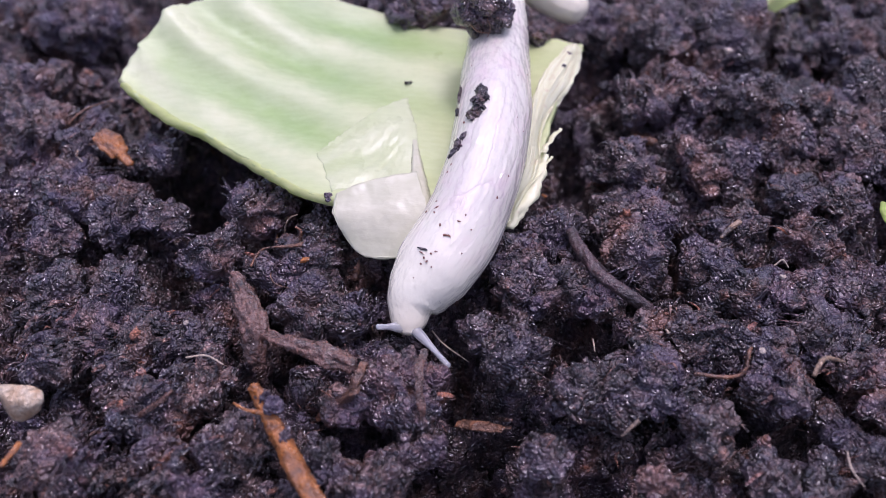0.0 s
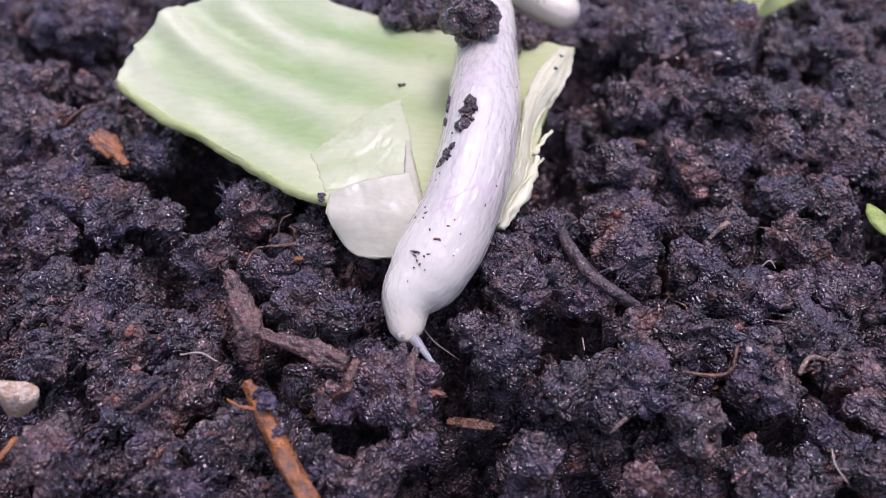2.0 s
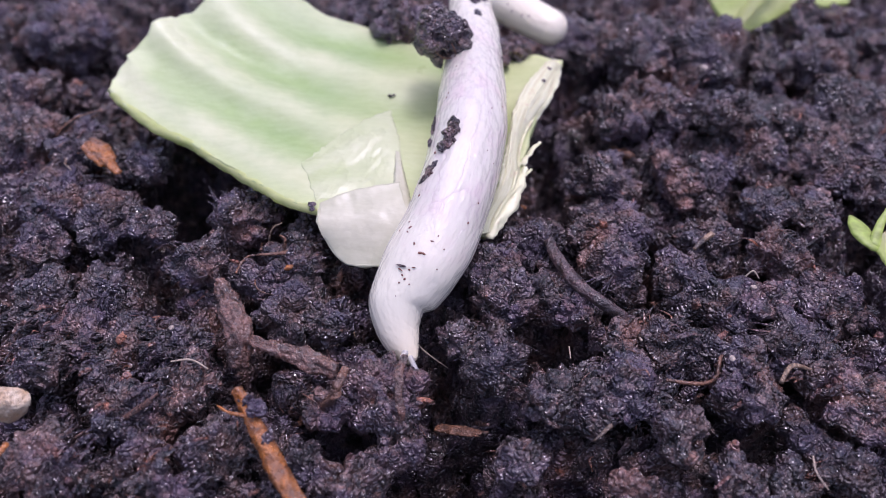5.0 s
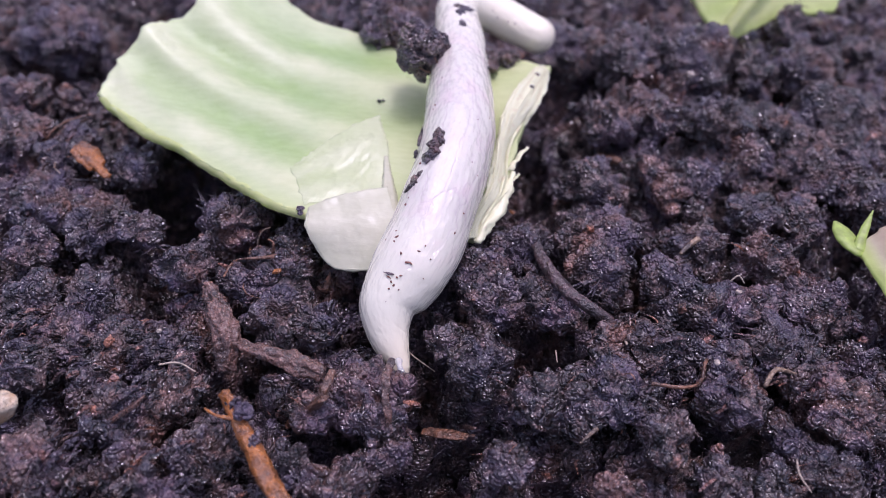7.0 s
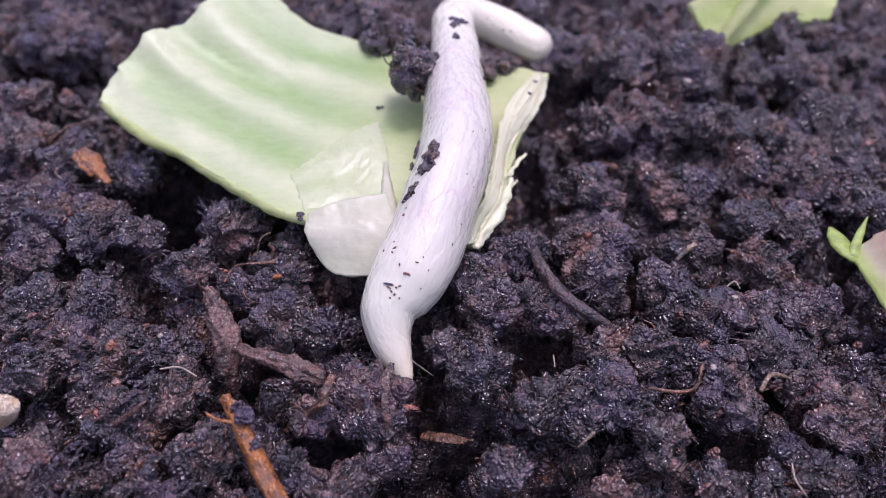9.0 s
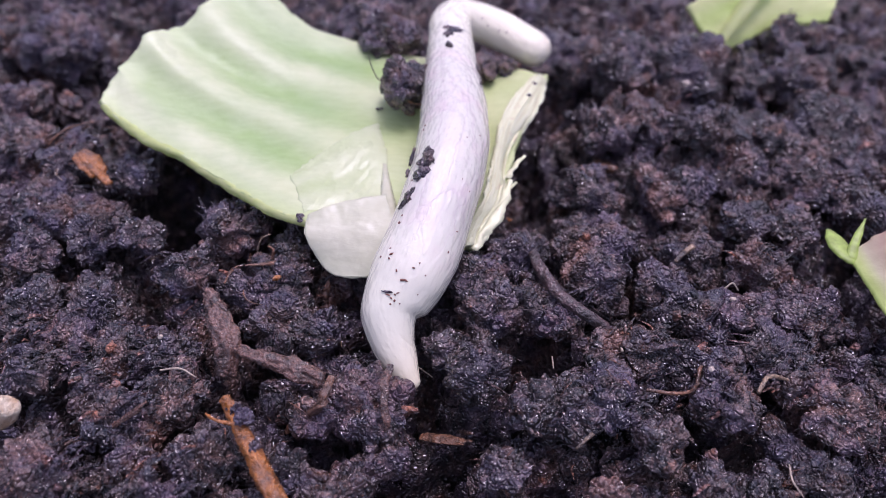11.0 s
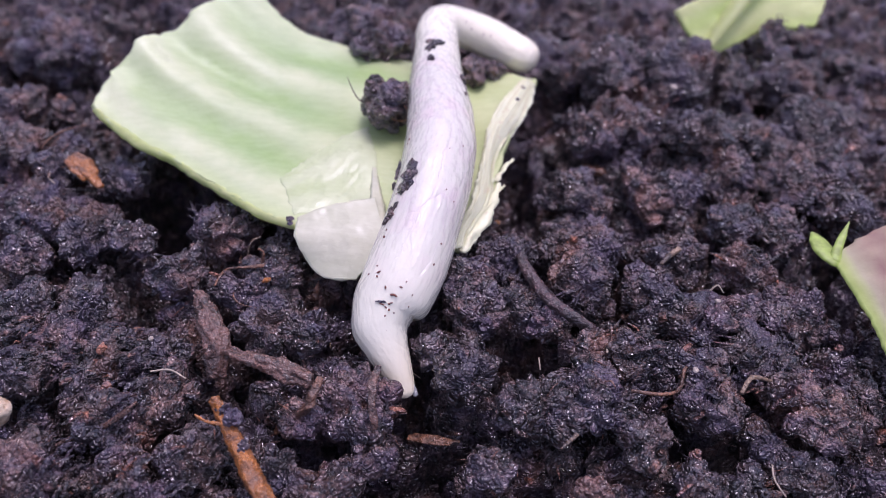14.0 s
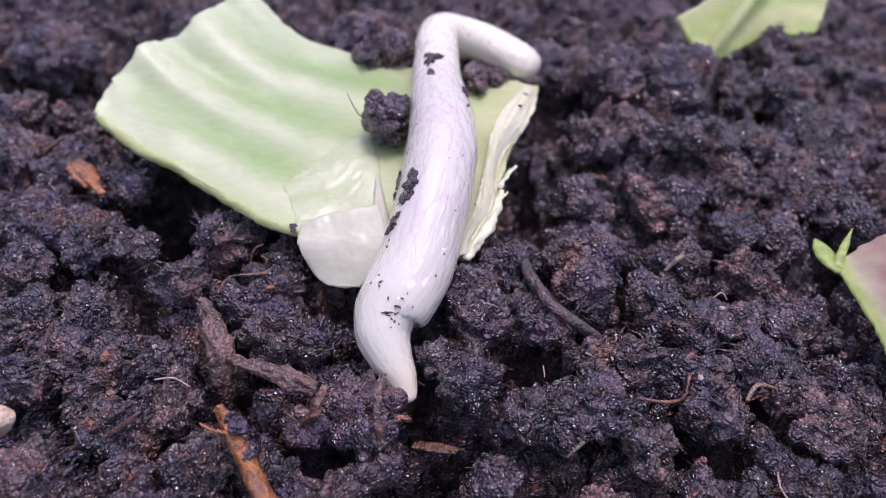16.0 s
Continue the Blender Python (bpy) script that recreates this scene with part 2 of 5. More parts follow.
def skin_material():
    """White wet slug skin: lilac back with a net of lengthwise veins, creamy head and tail; coordinates run with the body (x along it, mm)."""
    m, nt, bs = material("slug_skin")
    at = nt.nodes.new("ShaderNodeAttribute")
    at.attribute_name = "rest"
    co = at.outputs["Vector"]
    sep = nt.nodes.new("ShaderNodeSeparateXYZ")
    nt.links.new(co, sep.inputs[0])

    def stretched(scale, amount, spread):
        """The coordinates drawn out along the body and bent by noise."""
        mp = node(nt, "ShaderNodeMapping", Scale=scale)
        nt.links.new(co, mp.inputs[0])
        bend = node(nt, "ShaderNodeTexNoise", Scale=spread, Detail=2.0)
        nt.links.new(co, bend.inputs["Vector"])
        wm = nt.nodes.new("ShaderNodeVectorMath")
        wm.operation = "MULTIPLY_ADD"
        wm.inputs[1].default_value = (amount, amount, amount)
        nt.links.new(bend.outputs["Color"], wm.inputs[0])
        nt.links.new(mp.outputs[0], wm.inputs[2])
        return wm.outputs[0]

    def cells(vec, scale, feature):
        v = node(nt, "ShaderNodeTexVoronoi", Scale=scale)
        v.feature = feature
        nt.links.new(vec, v.inputs["Vector"])
        return v.outputs["Distance"]

    vein = cells(stretched((0.2, 1.0, 1.0), 1.5, 0.5), 0.42, "DISTANCE_TO_EDGE")
    net = cells(stretched((0.42, 1.0, 1.0), 0.5, 0.9), 1.25, "DISTANCE_TO_EDGE")
    bead = cells(stretched((0.4, 1.0, 1.0), 0.35, 1.3), 2.1, "SMOOTH_F1")
    blotch = noise_tex(nt, co, 0.16, 2.0)
    col = ramp(nt, blotch, [(0.35, (0.69, 0.69, 0.555)), (0.65, (0.67, 0.66, 0.545))])
    back = ramp(nt, node_map(nt, sep.outputs[2], 0.0, 4.5), [(0.1, grey(0)), (0.75, grey(0.55))])
    col = mix(nt, back, col, (0.635, 0.602, 0.53))
    flush = ramp(nt, noise_tex(nt, co, 0.3, 2.0), [(0.48, grey(0)), (0.66, grey(0.5))])
    col = mix(nt, flush, col, (0.70, 0.56, 0.54))
    middle = ramp(nt, node_map(nt, sep.outputs[0], 0.0, 80.0), [(0.22, grey(0)), (0.36, grey(1)), (0.69, grey(1)), (0.76, grey(0.1))])
    lines = ramp(nt, vein, [(0.0, grey(0.36)), (0.035, grey(0.12)), (0.1, grey(0))])
    lines = mix(nt, 1.0, lines, middle, "MULTIPLY")
    col = mix(nt, lines, col, (0.50, 0.39, 0.42))
    fine = ramp(nt, net, [(0.0, grey(0.16)), (0.08, grey(0))])
    col = mix(nt, fine, col, (0.60, 0.50, 0.50))
    # cream ends, lightened further in place of light glowing through the neck
    ends = ramp(nt, node_map(nt, sep.outputs[0], 0.0, 80.0), [(0.0, grey(1)), (0.22, grey(0.75)), (0.38, grey(0.0)), (0.67, grey(0.0)), (0.80, grey(0.95))])
    col = mix(nt, ends, col, (0.86, 0.835, 0.66))
    nose = ramp(nt, node_map(nt, sep.outputs[0], 0.0, 80.0), [(0.83, grey(0)), (0.90, grey(0.7))])
    col = mix(nt, nose, col, (0.84, 0.74, 0.53))
    tail = ramp(nt, node_map(nt, sep.outputs[0], 0.0, 80.0), [(0.1, grey(0.9)), (0.24, grey(0.0))])
    col = mix(nt, tail, col, (0.90, 0.83, 0.63))
    nt.links.new(col, bs.inputs["Base Color"])
    bs.inputs["Roughness"].default_value = 0.38
    bs.inputs["Specular IOR Level"].default_value = 0.4
    bs.inputs["Coat Weight"].default_value = 1.0
    bs.inputs["Coat Roughness"].default_value = 0.07
    bs.inputs["Coat IOR"].default_value = 1.5
    crease = ramp(nt, vein, [(0.0, grey(0)), (0.06, grey(0.75)), (0.2, grey(1))])
    crease = mix(nt, middle, (1.0, 1.0, 1.0), crease)
    b1 = bump(nt, bs, crease, 0.5, 0.00007)
    hump = nt.nodes.new("ShaderNodeMath")
    hump.operation = "SUBTRACT"
    hump.inputs[0].default_value = 1.0
    nt.links.new(bead, hump.inputs[1])
    bump(nt, bs, hump.outputs[0], 0.3, 0.0001, b1)
    slime = node(nt, "ShaderNodeBump", Strength=1.0, Distance=0.00038)
    nt.links.new(hump.outputs[0], slime.inputs["Height"])
    nt.links.new(b1, slime.inputs["Normal"])
    film = node(nt, "ShaderNodeBump", Strength=1.0, Distance=0.0009)
    nt.links.new(noise_tex(nt, stretched((0.5, 1.0, 1.0), 0.0, 1.0), 0.8, 2.5, 0.5), film.inputs["Height"])
    nt.links.new(slime.outputs[0], film.inputs["Normal"])
    nt.links.new(film.outputs[0], bs.inputs["Coat Normal"])
    return m


def node_map(nt, sock, lo, hi):
    n = nt.nodes.new("ShaderNodeMapRange")
    n.inputs[1].default_value, n.inputs[2].default_value = lo, hi
    nt.links.new(sock, n.inputs[0])
    return n.outputs[0]


def leaf_material(name, pale, mid, deep, ribs, rough=0.33, fade=True, trans=0.25):
    """Leaf with ribs along u; the green deepens between ribs and fades to the torn end."""
    m, nt, bs = material(name)
    at = nt.nodes.new("ShaderNodeAttribute")
    at.attribute_name = "sheet"
    sep = nt.nodes.new("ShaderNodeSeparateXYZ")
    nt.links.new(at.outputs["Vector"], sep.inputs[0])
    tc = nt.nodes.new("ShaderNodeTexCoord")
    co = tc.outputs["Object"]
    cloud = noise_tex(nt, co, 130.0, 4.0, 0.55)
    w = nt.nodes.new("ShaderNodeMath")
    w.operation = "MULTIPLY_ADD"
    w.inputs[1].default_value = 0.10
    nt.links.new(cloud, w.inputs[0])
    nt.links.new(sep.outputs[1], w.inputs[2])
    c = nt.nodes.new("ShaderNodeMath")
    c.operation = "MULTIPLY"
    c.inputs[1].default_value = ribs * 2 * math.pi
    nt.links.new(w.outputs[0], c.inputs[0])
    cs = nt.nodes.new("ShaderNodeMath")
    cs.operation = "COSINE"
    nt.links.new(c.outputs[0], cs.inputs[0])
    band = ramp(nt, node_map(nt, cs.outputs[0], -1.0, 1.0), [(0.0, grey(0)), (0.5, grey(0.55)), (1.0, grey(1))])
    col = mix(nt, band, pale, mid)
    col = mix(nt, ramp(nt, cloud, [(0.4, grey(0)), (0.75, grey(0.7))]), col, deep)
    if fade:
        col = mix(nt, ramp(nt, sep.outputs[0], [(0.45, grey(0)), (0.85, grey(0.8))]), col, (0.64, 0.70, 0.34))
        col = mix(nt, ramp(nt, sep.outputs[0], [(0.0, grey(0.6)), (0.08, grey(0.3)), (0.3, grey(0))]), col, (0.80, 0.86, 0.56))
        col = mix(nt, ramp(nt, sep.outputs[1], [(0.0, grey(0.55)), (0.06, grey(0))]), col, (0.72, 0.78, 0.40))
    vein = node(nt, "ShaderNodeMapping", Scale=(500.0, 1500.0, 800.0))
    nt.links.new(co, vein.inputs[0])
    fine = noise_tex(nt, vein.outputs[0], 1.0, 4.0, 0.6)
    col = mix(nt, 0.16, col, ramp(nt, fine, [(0.35, grey(0.25)), (0.65, grey(0.95))]), "SOFT_LIGHT")
    nt.links.new(col, bs.inputs["Base Color"])
    nt.links.new(ramp(nt, cloud, [(0.3, grey(rough - 0.08)), (0.7, grey(rough + 0.15))]), bs.inputs["Roughness"])
    b1 = bump(nt, bs, cloud, 0.25, 0.0015)
    bump(nt, bs, fine, 0.3, 0.00012, b1)
    tr = nt.nodes.new("ShaderNodeBsdfTranslucent")
    nt.links.new(col, tr.inputs[0])
    ms = node(nt, "ShaderNodeMixShader", Fac=trans)
    nt.links.new(bs.outputs[0], ms.inputs[1])
    nt.links.new(tr.outputs[0], ms.inputs[2])
    nt.links.new(ms.outputs[0], nt.nodes["Material Output"].inputs[0])
    return m


SOIL = soil_material("wet_soil")
CRUMB = soil_material("soil_crumbs", island=True)
SKIN = skin_material()
# the leaf's green bands, deepened to paint shade missing between the ribs
LEAF = leaf_material("cabbage_leaf", (0.70, 0.76, 0.47), (0.37, 0.54, 0.20), (0.41, 0.56, 0.26), 3.4, rough=0.34, trans=0.2)
MEMBRANE = leaf_material("peeled_leaf_skin", (0.62, 0.69, 0.41), (0.54, 0.63, 0.33), (0.68, 0.73, 0.48), 2.0, rough=0.25, fade=False, trans=0.15)
FLAP = leaf_material("leaf_flap", (0.65, 0.65, 0.48), (0.58, 0.60, 0.42), (0.68, 0.68, 0.50), 1.0, rough=0.2, fade=False, trans=0.2)


def fringe_material():
    """Torn leaf flesh, cream to straw in streaks along the tear."""
    m, nt, bs = material("torn_leaf_fibre")
    at = nt.nodes.new("ShaderNodeAttribute")
    at.attribute_name = "sheet"
    mp = node(nt, "ShaderNodeMapping", Scale=(9.0, 4.0, 1.0))
    nt.links.new(at.outputs["Vector"], mp.inputs[0])
    streak = noise_tex(nt, mp.outputs[0], 1.0, 5.0, 0.6)
    tc = nt.nodes.new("ShaderNodeTexCoord")
    a = noise_tex(nt, tc.outputs["Object"], 500.0, 4.0, 0.6)
    col = ramp(nt, streak, [(0.3, (0.60, 0.54, 0.33)), (0.45, (0.70, 0.71, 0.44)), (0.6, (0.78, 0.79, 0.56)), (0.72, (0.66, 0.72, 0.42))])
    col = mix(nt, ramp(nt, a, [(0.58, grey(0)), (0.7, grey(0.5))]), col, (0.50, 0.34, 0.20))
    nt.links.new(col, bs.inputs["Base Color"])
    bs.inputs["Roughness"].default_value = 0.32
    b1 = bump(nt, bs, streak, 0.7, 0.0006)
    bump(nt, bs, a, 0.3, 0.0002, b1)
    return m


FRINGE = fringe_material()
RIM = leaf_material("cut_leaf_rim", (0.74, 0.80, 0.40), (0.68, 0.76, 0.34), (0.80, 0.82, 0.50), 1.0, rough=0.25, fade=False, trans=0.55)
SPECK = plain_material("red_brown_speck", (0.19, 0.065, 0.04), 0.4, 0.4, 3000.0)
FAR_LEAF = leaf_material("pale_lettuce", (0.82, 0.86, 0.42), (0.56, 0.70, 0.22), (0.62, 0.74, 0.27), 1.5, fade=False)
ORANGE = wood_material("orange_stem", (0.10, 0.032, 0.010), (0.56, 0.19, 0.03), 0.32, 0.4)
BARK = wood_material("purple_bark", (0.03, 0.014, 0.011), (0.24, 0.12, 0.088), 0.26, 0.75)
TWIG = wood_material("dark_twig", (0.022, 0.012, 0.013), (0.11, 0.058, 0.058), 0.34)
CHIP = wood_material("rusty_chip", (0.06, 0.028, 0.018), (0.30, 0.13, 0.065), 0.45, 0.5)
STRAW = wood_material("pale_straw", (0.16, 0.10, 0.06), (0.45, 0.31, 0.20), 0.45)
FIBRE = soil_material("peat_fibre", island=True)
ROOT = plain_material("pale_root", (0.42, 0.34, 0.26), 0.4)
PEBBLE = wood_material("tan_pebble", (0.50, 0.30, 0.15), (0.80, 0.70, 0.52), 0.35, 0.12)
GRIT = plain_material("pale_grit", (0.48, 0.40, 0.33), 0.35, 0.4)
TENT = plain_material("tentacle_skin", (0.72, 0.73, 0.74), 0.3, 0.04)
TENT.node_tree.nodes["Principled BSDF"].inputs["Transmission Weight"].default_value = 0.3
TENT.node_tree.nodes["Principled BSDF"].inputs["Alpha"].default_value = 0.55

# ---- ground: one sheet, finest where the slug is ----
HOLLOWS = [
    (-4.5, 47.5, 5.0, 4.5), (2.5, 50.0, 4.5, 4.0), (39.5, 49.5, 6.0, 4.0), (-9.0, 52.0, 3.0, 3.0),
    (38.0, 47.5, 6.5, 5.0),
    (-26, 79, 7, 4.0), (-34, 89, 6, 3.5), (-9.5, 55, 3.6, 3.2), (-37, 53, 5, 2.6), (-1, 46, 5, 2.8), (17, 46.5, 4, 3.0),
    (10, 62.5, 3, 2.8), (26.5, 72, 2.6, 2.4), (19.6, 109, 5, 2.2), (27, 80, 3, 1.6), (-14, 66.5, 4, 2.2), (3.8, 54.5, 2.6, 2.0),
    (-48, 118, 8, 3.0), (15, 88, 5, 2.5), (1.5, 58.5, 2.6, 3.0),
]
# dark gaps between the clods: place and half widths
GAPS_LEFT = [(-7.5, 53.0, 3.2, 2.2), (-20.9, 59.0, 2.6, 2.6), (-29.4, 72.0, 2.9, 2.9), (-16.7, 64.5, 3.2, 2.2), (-35.2, 50.4, 1.3, 4.6), (-23.8, 49.2, 1.2, 2.4), (-31.0, 91.8, 3.6, 6.6), (-44.0, 119.0, 2.5, 7.1), (-57.3, 116.5, 2.9, 4.7), (-25.3, 81.4, 1.6, 1.7), (-42.6, 58.8, 2.5, 1.3), (-41.3, 77.3, 1.6, 1.6), (-5.8, 66.3, 1.0, 1.1), (-20.4, 69.5, 1.2, 1.8)]
GAPS_RIGHT = [(15.4, 64.9, 2.1, 2.3), (6.4, 55.2, 3.0, 1.4), (3.7, 51.4, 2.8, 1.6), (27.4, 76.4, 1.3, 5.6), (22.7, 111.5, 5.3, 3.6), (16.7, 98.5, 1.8, 5.6), (54.8, 75.8, 2.4, 5.4), (57.5, 84.2, 2.5, 1.6), (30.7, 55.8, 1.0, 2.2), (15.7, 48.2, 2.4, 1.6), (2.2, 62.3, 1.6, 3.6), (34.9, 53.7, 2.1, 1.2), (21.5, 99.8, 1.6, 2.9), (38.3, 53.0, 3.4, 1.2), (36.2, 102.6, 1.8, 2.1), (40.3, 84.4, 1.8, 1.8), (56.9, 93.4, 2.3, 2.0)]
GAPS_FRONT = [(0.8, 51.2, 2.8, 2.9), (-9.7, 51.9, 1.5, 1.4), (36.4, 51.8, 4.0, 2.2), (34.3, 48.0, 2.6, 1.2), (43.3, 51.9, 1.8, 2.4), (-18.2, 58.3, 1.4, 1.7), (-29.1, 52.8, 1.7, 0.9)]
GAPS = GAPS_LEFT + GAPS_RIGHT + GAPS_FRONT
MOUNDS = [(31, 107, 12, 5.0), (-41, 63, 8, 3.0), (44, 92, 12, 1.5), (-5, 123, 8, 5.0), (8, 118, 6, 5.0), (35, 58, 10, 1.5), (25, 62, 6, 2.0), (-30, 57, 9, 1.5), (20, 112, 6, 3.5)]


def ground_base(x, y):
    p = np.stack([x, y, np.zeros_like(x)], -1)
    z = 2.0 * gnoise(p / 19.0 + 2.7) + 1.7 * gnoise(p / 8.0 + 9.1)
    for cx, cy, r, d in HOLLOWS:
        z = z - 1.5 * d * np.exp(-((x - cx) ** 2 + (y - cy) ** 2) / (r * r))
    for cx, cy, rx, ry in GAPS:
        z = z - 10.0 * np.exp(-(((x - cx) / (1.25 * rx)) ** 2 + ((y - cy) / (1.25 * ry)) ** 2) ** 1.5)
    for cx, cy, r, h in MOUNDS:
        z = z + h * np.exp(-((x - cx) ** 2 + (y - cy) ** 2) / (r * r))
    z = z - 2.6 * np.exp(-((gnoise(p / 10.0 + 41.0) / 0.09) ** 2)) - 2.0 * np.exp(-((gnoise(p / 6.0 + 93.0) / 0.07) ** 2))
    return z - 1.7


def graded(lo, hi, step, reach):
    mid = np.arange(lo, hi + step, step)
    out, s = [], step
    x = hi
    while x < reach:
        s *= 1.28
        x += s
        out.append(x)
    below, s, x = [], step, lo
    while x > -reach:
        s *= 1.28
        x -= s
        below.append(x)
    return np.r_[below[::-1], mid, out]


def build_ground():
    gx, gy = graded(-72, 88, 0.2, 30000.0), graded(36, 150, 0.2, 30000.0)
    x, y = np.meshgrid(gx, gy)
    sh = x.shape
    x, y = x.ravel(), y.ravel()
    fade = np.clip(1.6 - np.maximum(np.abs(x - 8) / 90, np.abs(y - 93) / 70), 0, 1)
    z = ground_base(x, y) * np.clip(fade * 2, 0.15, 1)
    p = np.stack([x, y, z], -1)
    side = np.stack([gnoise(p / 3.1 + 31.0), gnoise(p / 3.1 + 57.0)], -1) * 2.3 * fade[:, None] + np.stack([gnoise(p / 1.2 + 71.0), gnoise(p / 1.2 + 87.0)], -1) * 0.7 * fade[:, None]
    far = np.clip((x - 30) / 12, 0, 1) * np.clip((y - 92) / 10, 0, 1)  # the bed is made smoother behind the mound, to brighten it there
    z = z + crumble(p) * fade * (1 - 0.45 * far)
    v = np.stack([x + side[:, 0], y + side[:, 1], z], -1)
    i = (np.arange(sh[0] - 1)[:, None] * sh[1] + np.arange(sh[1] - 1)[None]).ravel()
    f = np.stack([i, i + 1, i + sh[1] + 1, i + sh[1]], -1)
    ob = new("ground", mesh_of("ground", v, f, SOIL))
    tagged(ob, "dark wet crumbly potting soil with hollows and mounds", "soil", kind="structure")
    return gx, gy, z.reshape(sh)


def in_gap(x, y, reach=1.0):
    """Whether a place lies in one of the dark gaps."""
    return any(((x - cx) / (rx * reach)) ** 2 + ((y - cy) / (ry * reach)) ** 2 < 1 for cx, cy, rx, ry in GAPS)


GX, GY, GZ = build_ground()


def ground_z(x, y):
    """Height of the soil at places x, y."""
    return GZ[np.clip(np.searchsorted(GY, y), 0, len(GY) - 1), np.clip(np.searchsorted(GX, x), 0, len(GX) - 1)]


# ---- soil clods ----
def clod_mesh(name, size, seed, level=5, mat=SOIL, lump=1.0):
    v, f = ICO[level]
    r = np.asarray(size, dtype=float)
    p = v * r
    big = (gnoise(p / (r.mean() * 0.95) + seed) * 0.6 + gnoise(p / (r.mean() * 0.5) + seed + 40) * 0.4) * r.mean() * lump
    k = min(1.0, r.mean() / 3.5)
    q = p + seed
    d = big + k * (0.95 * np.abs(gnoise(q / 2.6)) * 2 - 0.3 + 0.5 * np.abs(gnoise(q / 1.25 + 11.3)) * 2 + 0.3 * np.abs(gnoise(q / 0.55 + 5.1)) * 2)
    d = d - k * 0.9 * np.exp(-((gnoise(q / 3.4 + 61.0) / 0.06) ** 2))
    p = p + v * d[:, None]
    p += 0.35 * k * np.stack([gnoise(p / 1.3 + seed + 9), gnoise(p / 1.3 + seed + 19), gnoise(p / 1.3 + seed + 29)], -1)
    return mesh_of(name, p, f, mat), p


CLOD_COUNT = [0]
SPOTS = []  # places on the clods where crumbs lie


def soil_clod(x, y, radius, z=0.6, flat=0.75, label="dark crumbly clod of wet potting soil", lump=1.0):
    CLOD_COUNT[0] += 1
    seed = 17.3 * CLOD_COUNT[0]
    me, p = clod_mesh("soil_clod", (radius * (1.15 + 0.2 * math.sin(seed)), radius * (0.95 + 0.2 * math.cos(seed * 1.7)), radius * flat), seed, lump=1.15 * lump)
    ob = new("soil_clod", me)
    z -= 0.25 * radius
    ob.location = Vector((x, y, z)) * MM
    ob.rotation_euler = (0, 0, seed)
    top = p[p[:, 2] > 0] @ np.array(Euler((0, 0, seed)).to_matrix()).T + (x, y, z)
    SPOTS.append(top[RNG.choice(len(top), int(1.6 * radius * radius))])
    tagged(ob, label, "soil clod", "clods on the soil")
    return ob


soil_clod(7.3, 59.2, 3.6, 2.0)
soil_clod(15, 54.5, 3.7, 1.3)
soil_clod(21.3, 56.4, 3.2, 1.3)
soil_clod(27.8, 61.3, 3.6, 1.6)
soil_clod(25.7, 50.9, 3.5, 1.3)
soil_clod(33.7, 55.8, 3.1, 1.3)
soil_clod(40.3, 61.8, 3.5, 0.4)
soil_clod(33.5, 60.2, 2.4, 1.6)
soil_clod(22.0, 62.6, 2.6, 1.2)
soil_clod(22.4, 79.9, 4, 0.4)
soil_clod(32.3, 89.4, 3, 0.4)
soil_clod(42.4, 83.7, 2.9, 0.4)
soil_clod(42, 76.4, 3.4, 0.4)
soil_clod(34.5, 78.2, 3.1, 0.4)
soil_clod(30.1, 72.5, 3, 0.4)
soil_clod(21.6, 73.3, 2.8, 1.5)
soil_clod(48, 82.3, 3.2, 0.4)
soil_clod(45.6, 68.4, 3.6, 0.4)
soil_clod(32.6, 68.2, 3.5, 0.4)
soil_clod(38.4, 68.3, 3.5, 0.4)
soil_clod(42.9, 58.8, 3.3, 0.4)
soil_clod(45.8, 54.5, 3.2, 0.4)
soil_clod(39.7, 51.6, 2.7, -1.6)
soil_clod(32.7, 115.7, 5.3, 2.4)
soil_clod(40, 114.5, 5.7, 2.4)
soil_clod(26.4, 99.6, 3.9, 2.4)
soil_clod(32.2, 102.3, 3.6, 2.4)
soil_clod(41.1, 100, 3.6, 2.4)
soil_clod(22.8, 89.2, 4, 0.4)
soil_clod(37, 90.6, 3, 0.4)
soil_clod(49.8, 100.2, 4.2, 0.4)
soil_clod(57.9, 104.1, 5.1, 0.4)
soil_clod(44.7, 95.3, 3.5, 0.4)
soil_clod(52.9, 92, 3.8, 0.4)
soil_clod(-4, 56.1, 3.6, 0.4)
soil_clod(-6.3, 46.8, 3.1, -1.6)
soil_clod(-2.1, 50.6, 2.2, -1.6)
soil_clod(-9.9, 53.6, 2.1, 0.4)
soil_clod(-10.8, 48, 2.3, -0.8)
soil_clod(-24.9, 55.9, 3.2, 0.4)
soil_clod(-30.1, 53.1, 2.9, 0.4)
soil_clod(-27.4, 48.5, 2.6, 0.4)
soil_clod(-36.3, 47.2, 3.3, 0.4)
soil_clod(-20.9, 49.2, 2.6, 0.4)
soil_clod(-24.4, 44.8, 2.3, 0.4)
soil_clod(-40.4, 59.4, 3.4, 0.4)
soil_clod(-37.3, 63.3, 2.9, 0.4)
soil_clod(-42.5, 68.9, 3.5, 0.4)
soil_clod(-35.6, 69, 3.5, 0.4)
soil_clod(-30.9, 61.8, 3.3, 0.4)
soil_clod(-25.5, 62.3, 2.2, 0.4)
soil_clod(-32.5, 58.8, 2.8, 0.4)
soil_clod(-14.5, 66.8, 3.5, 0.4)
soil_clod(-10.6, 65.2, 2.6, 0.4)
soil_clod(-20.2, 71.8, 2.4, 0.4)
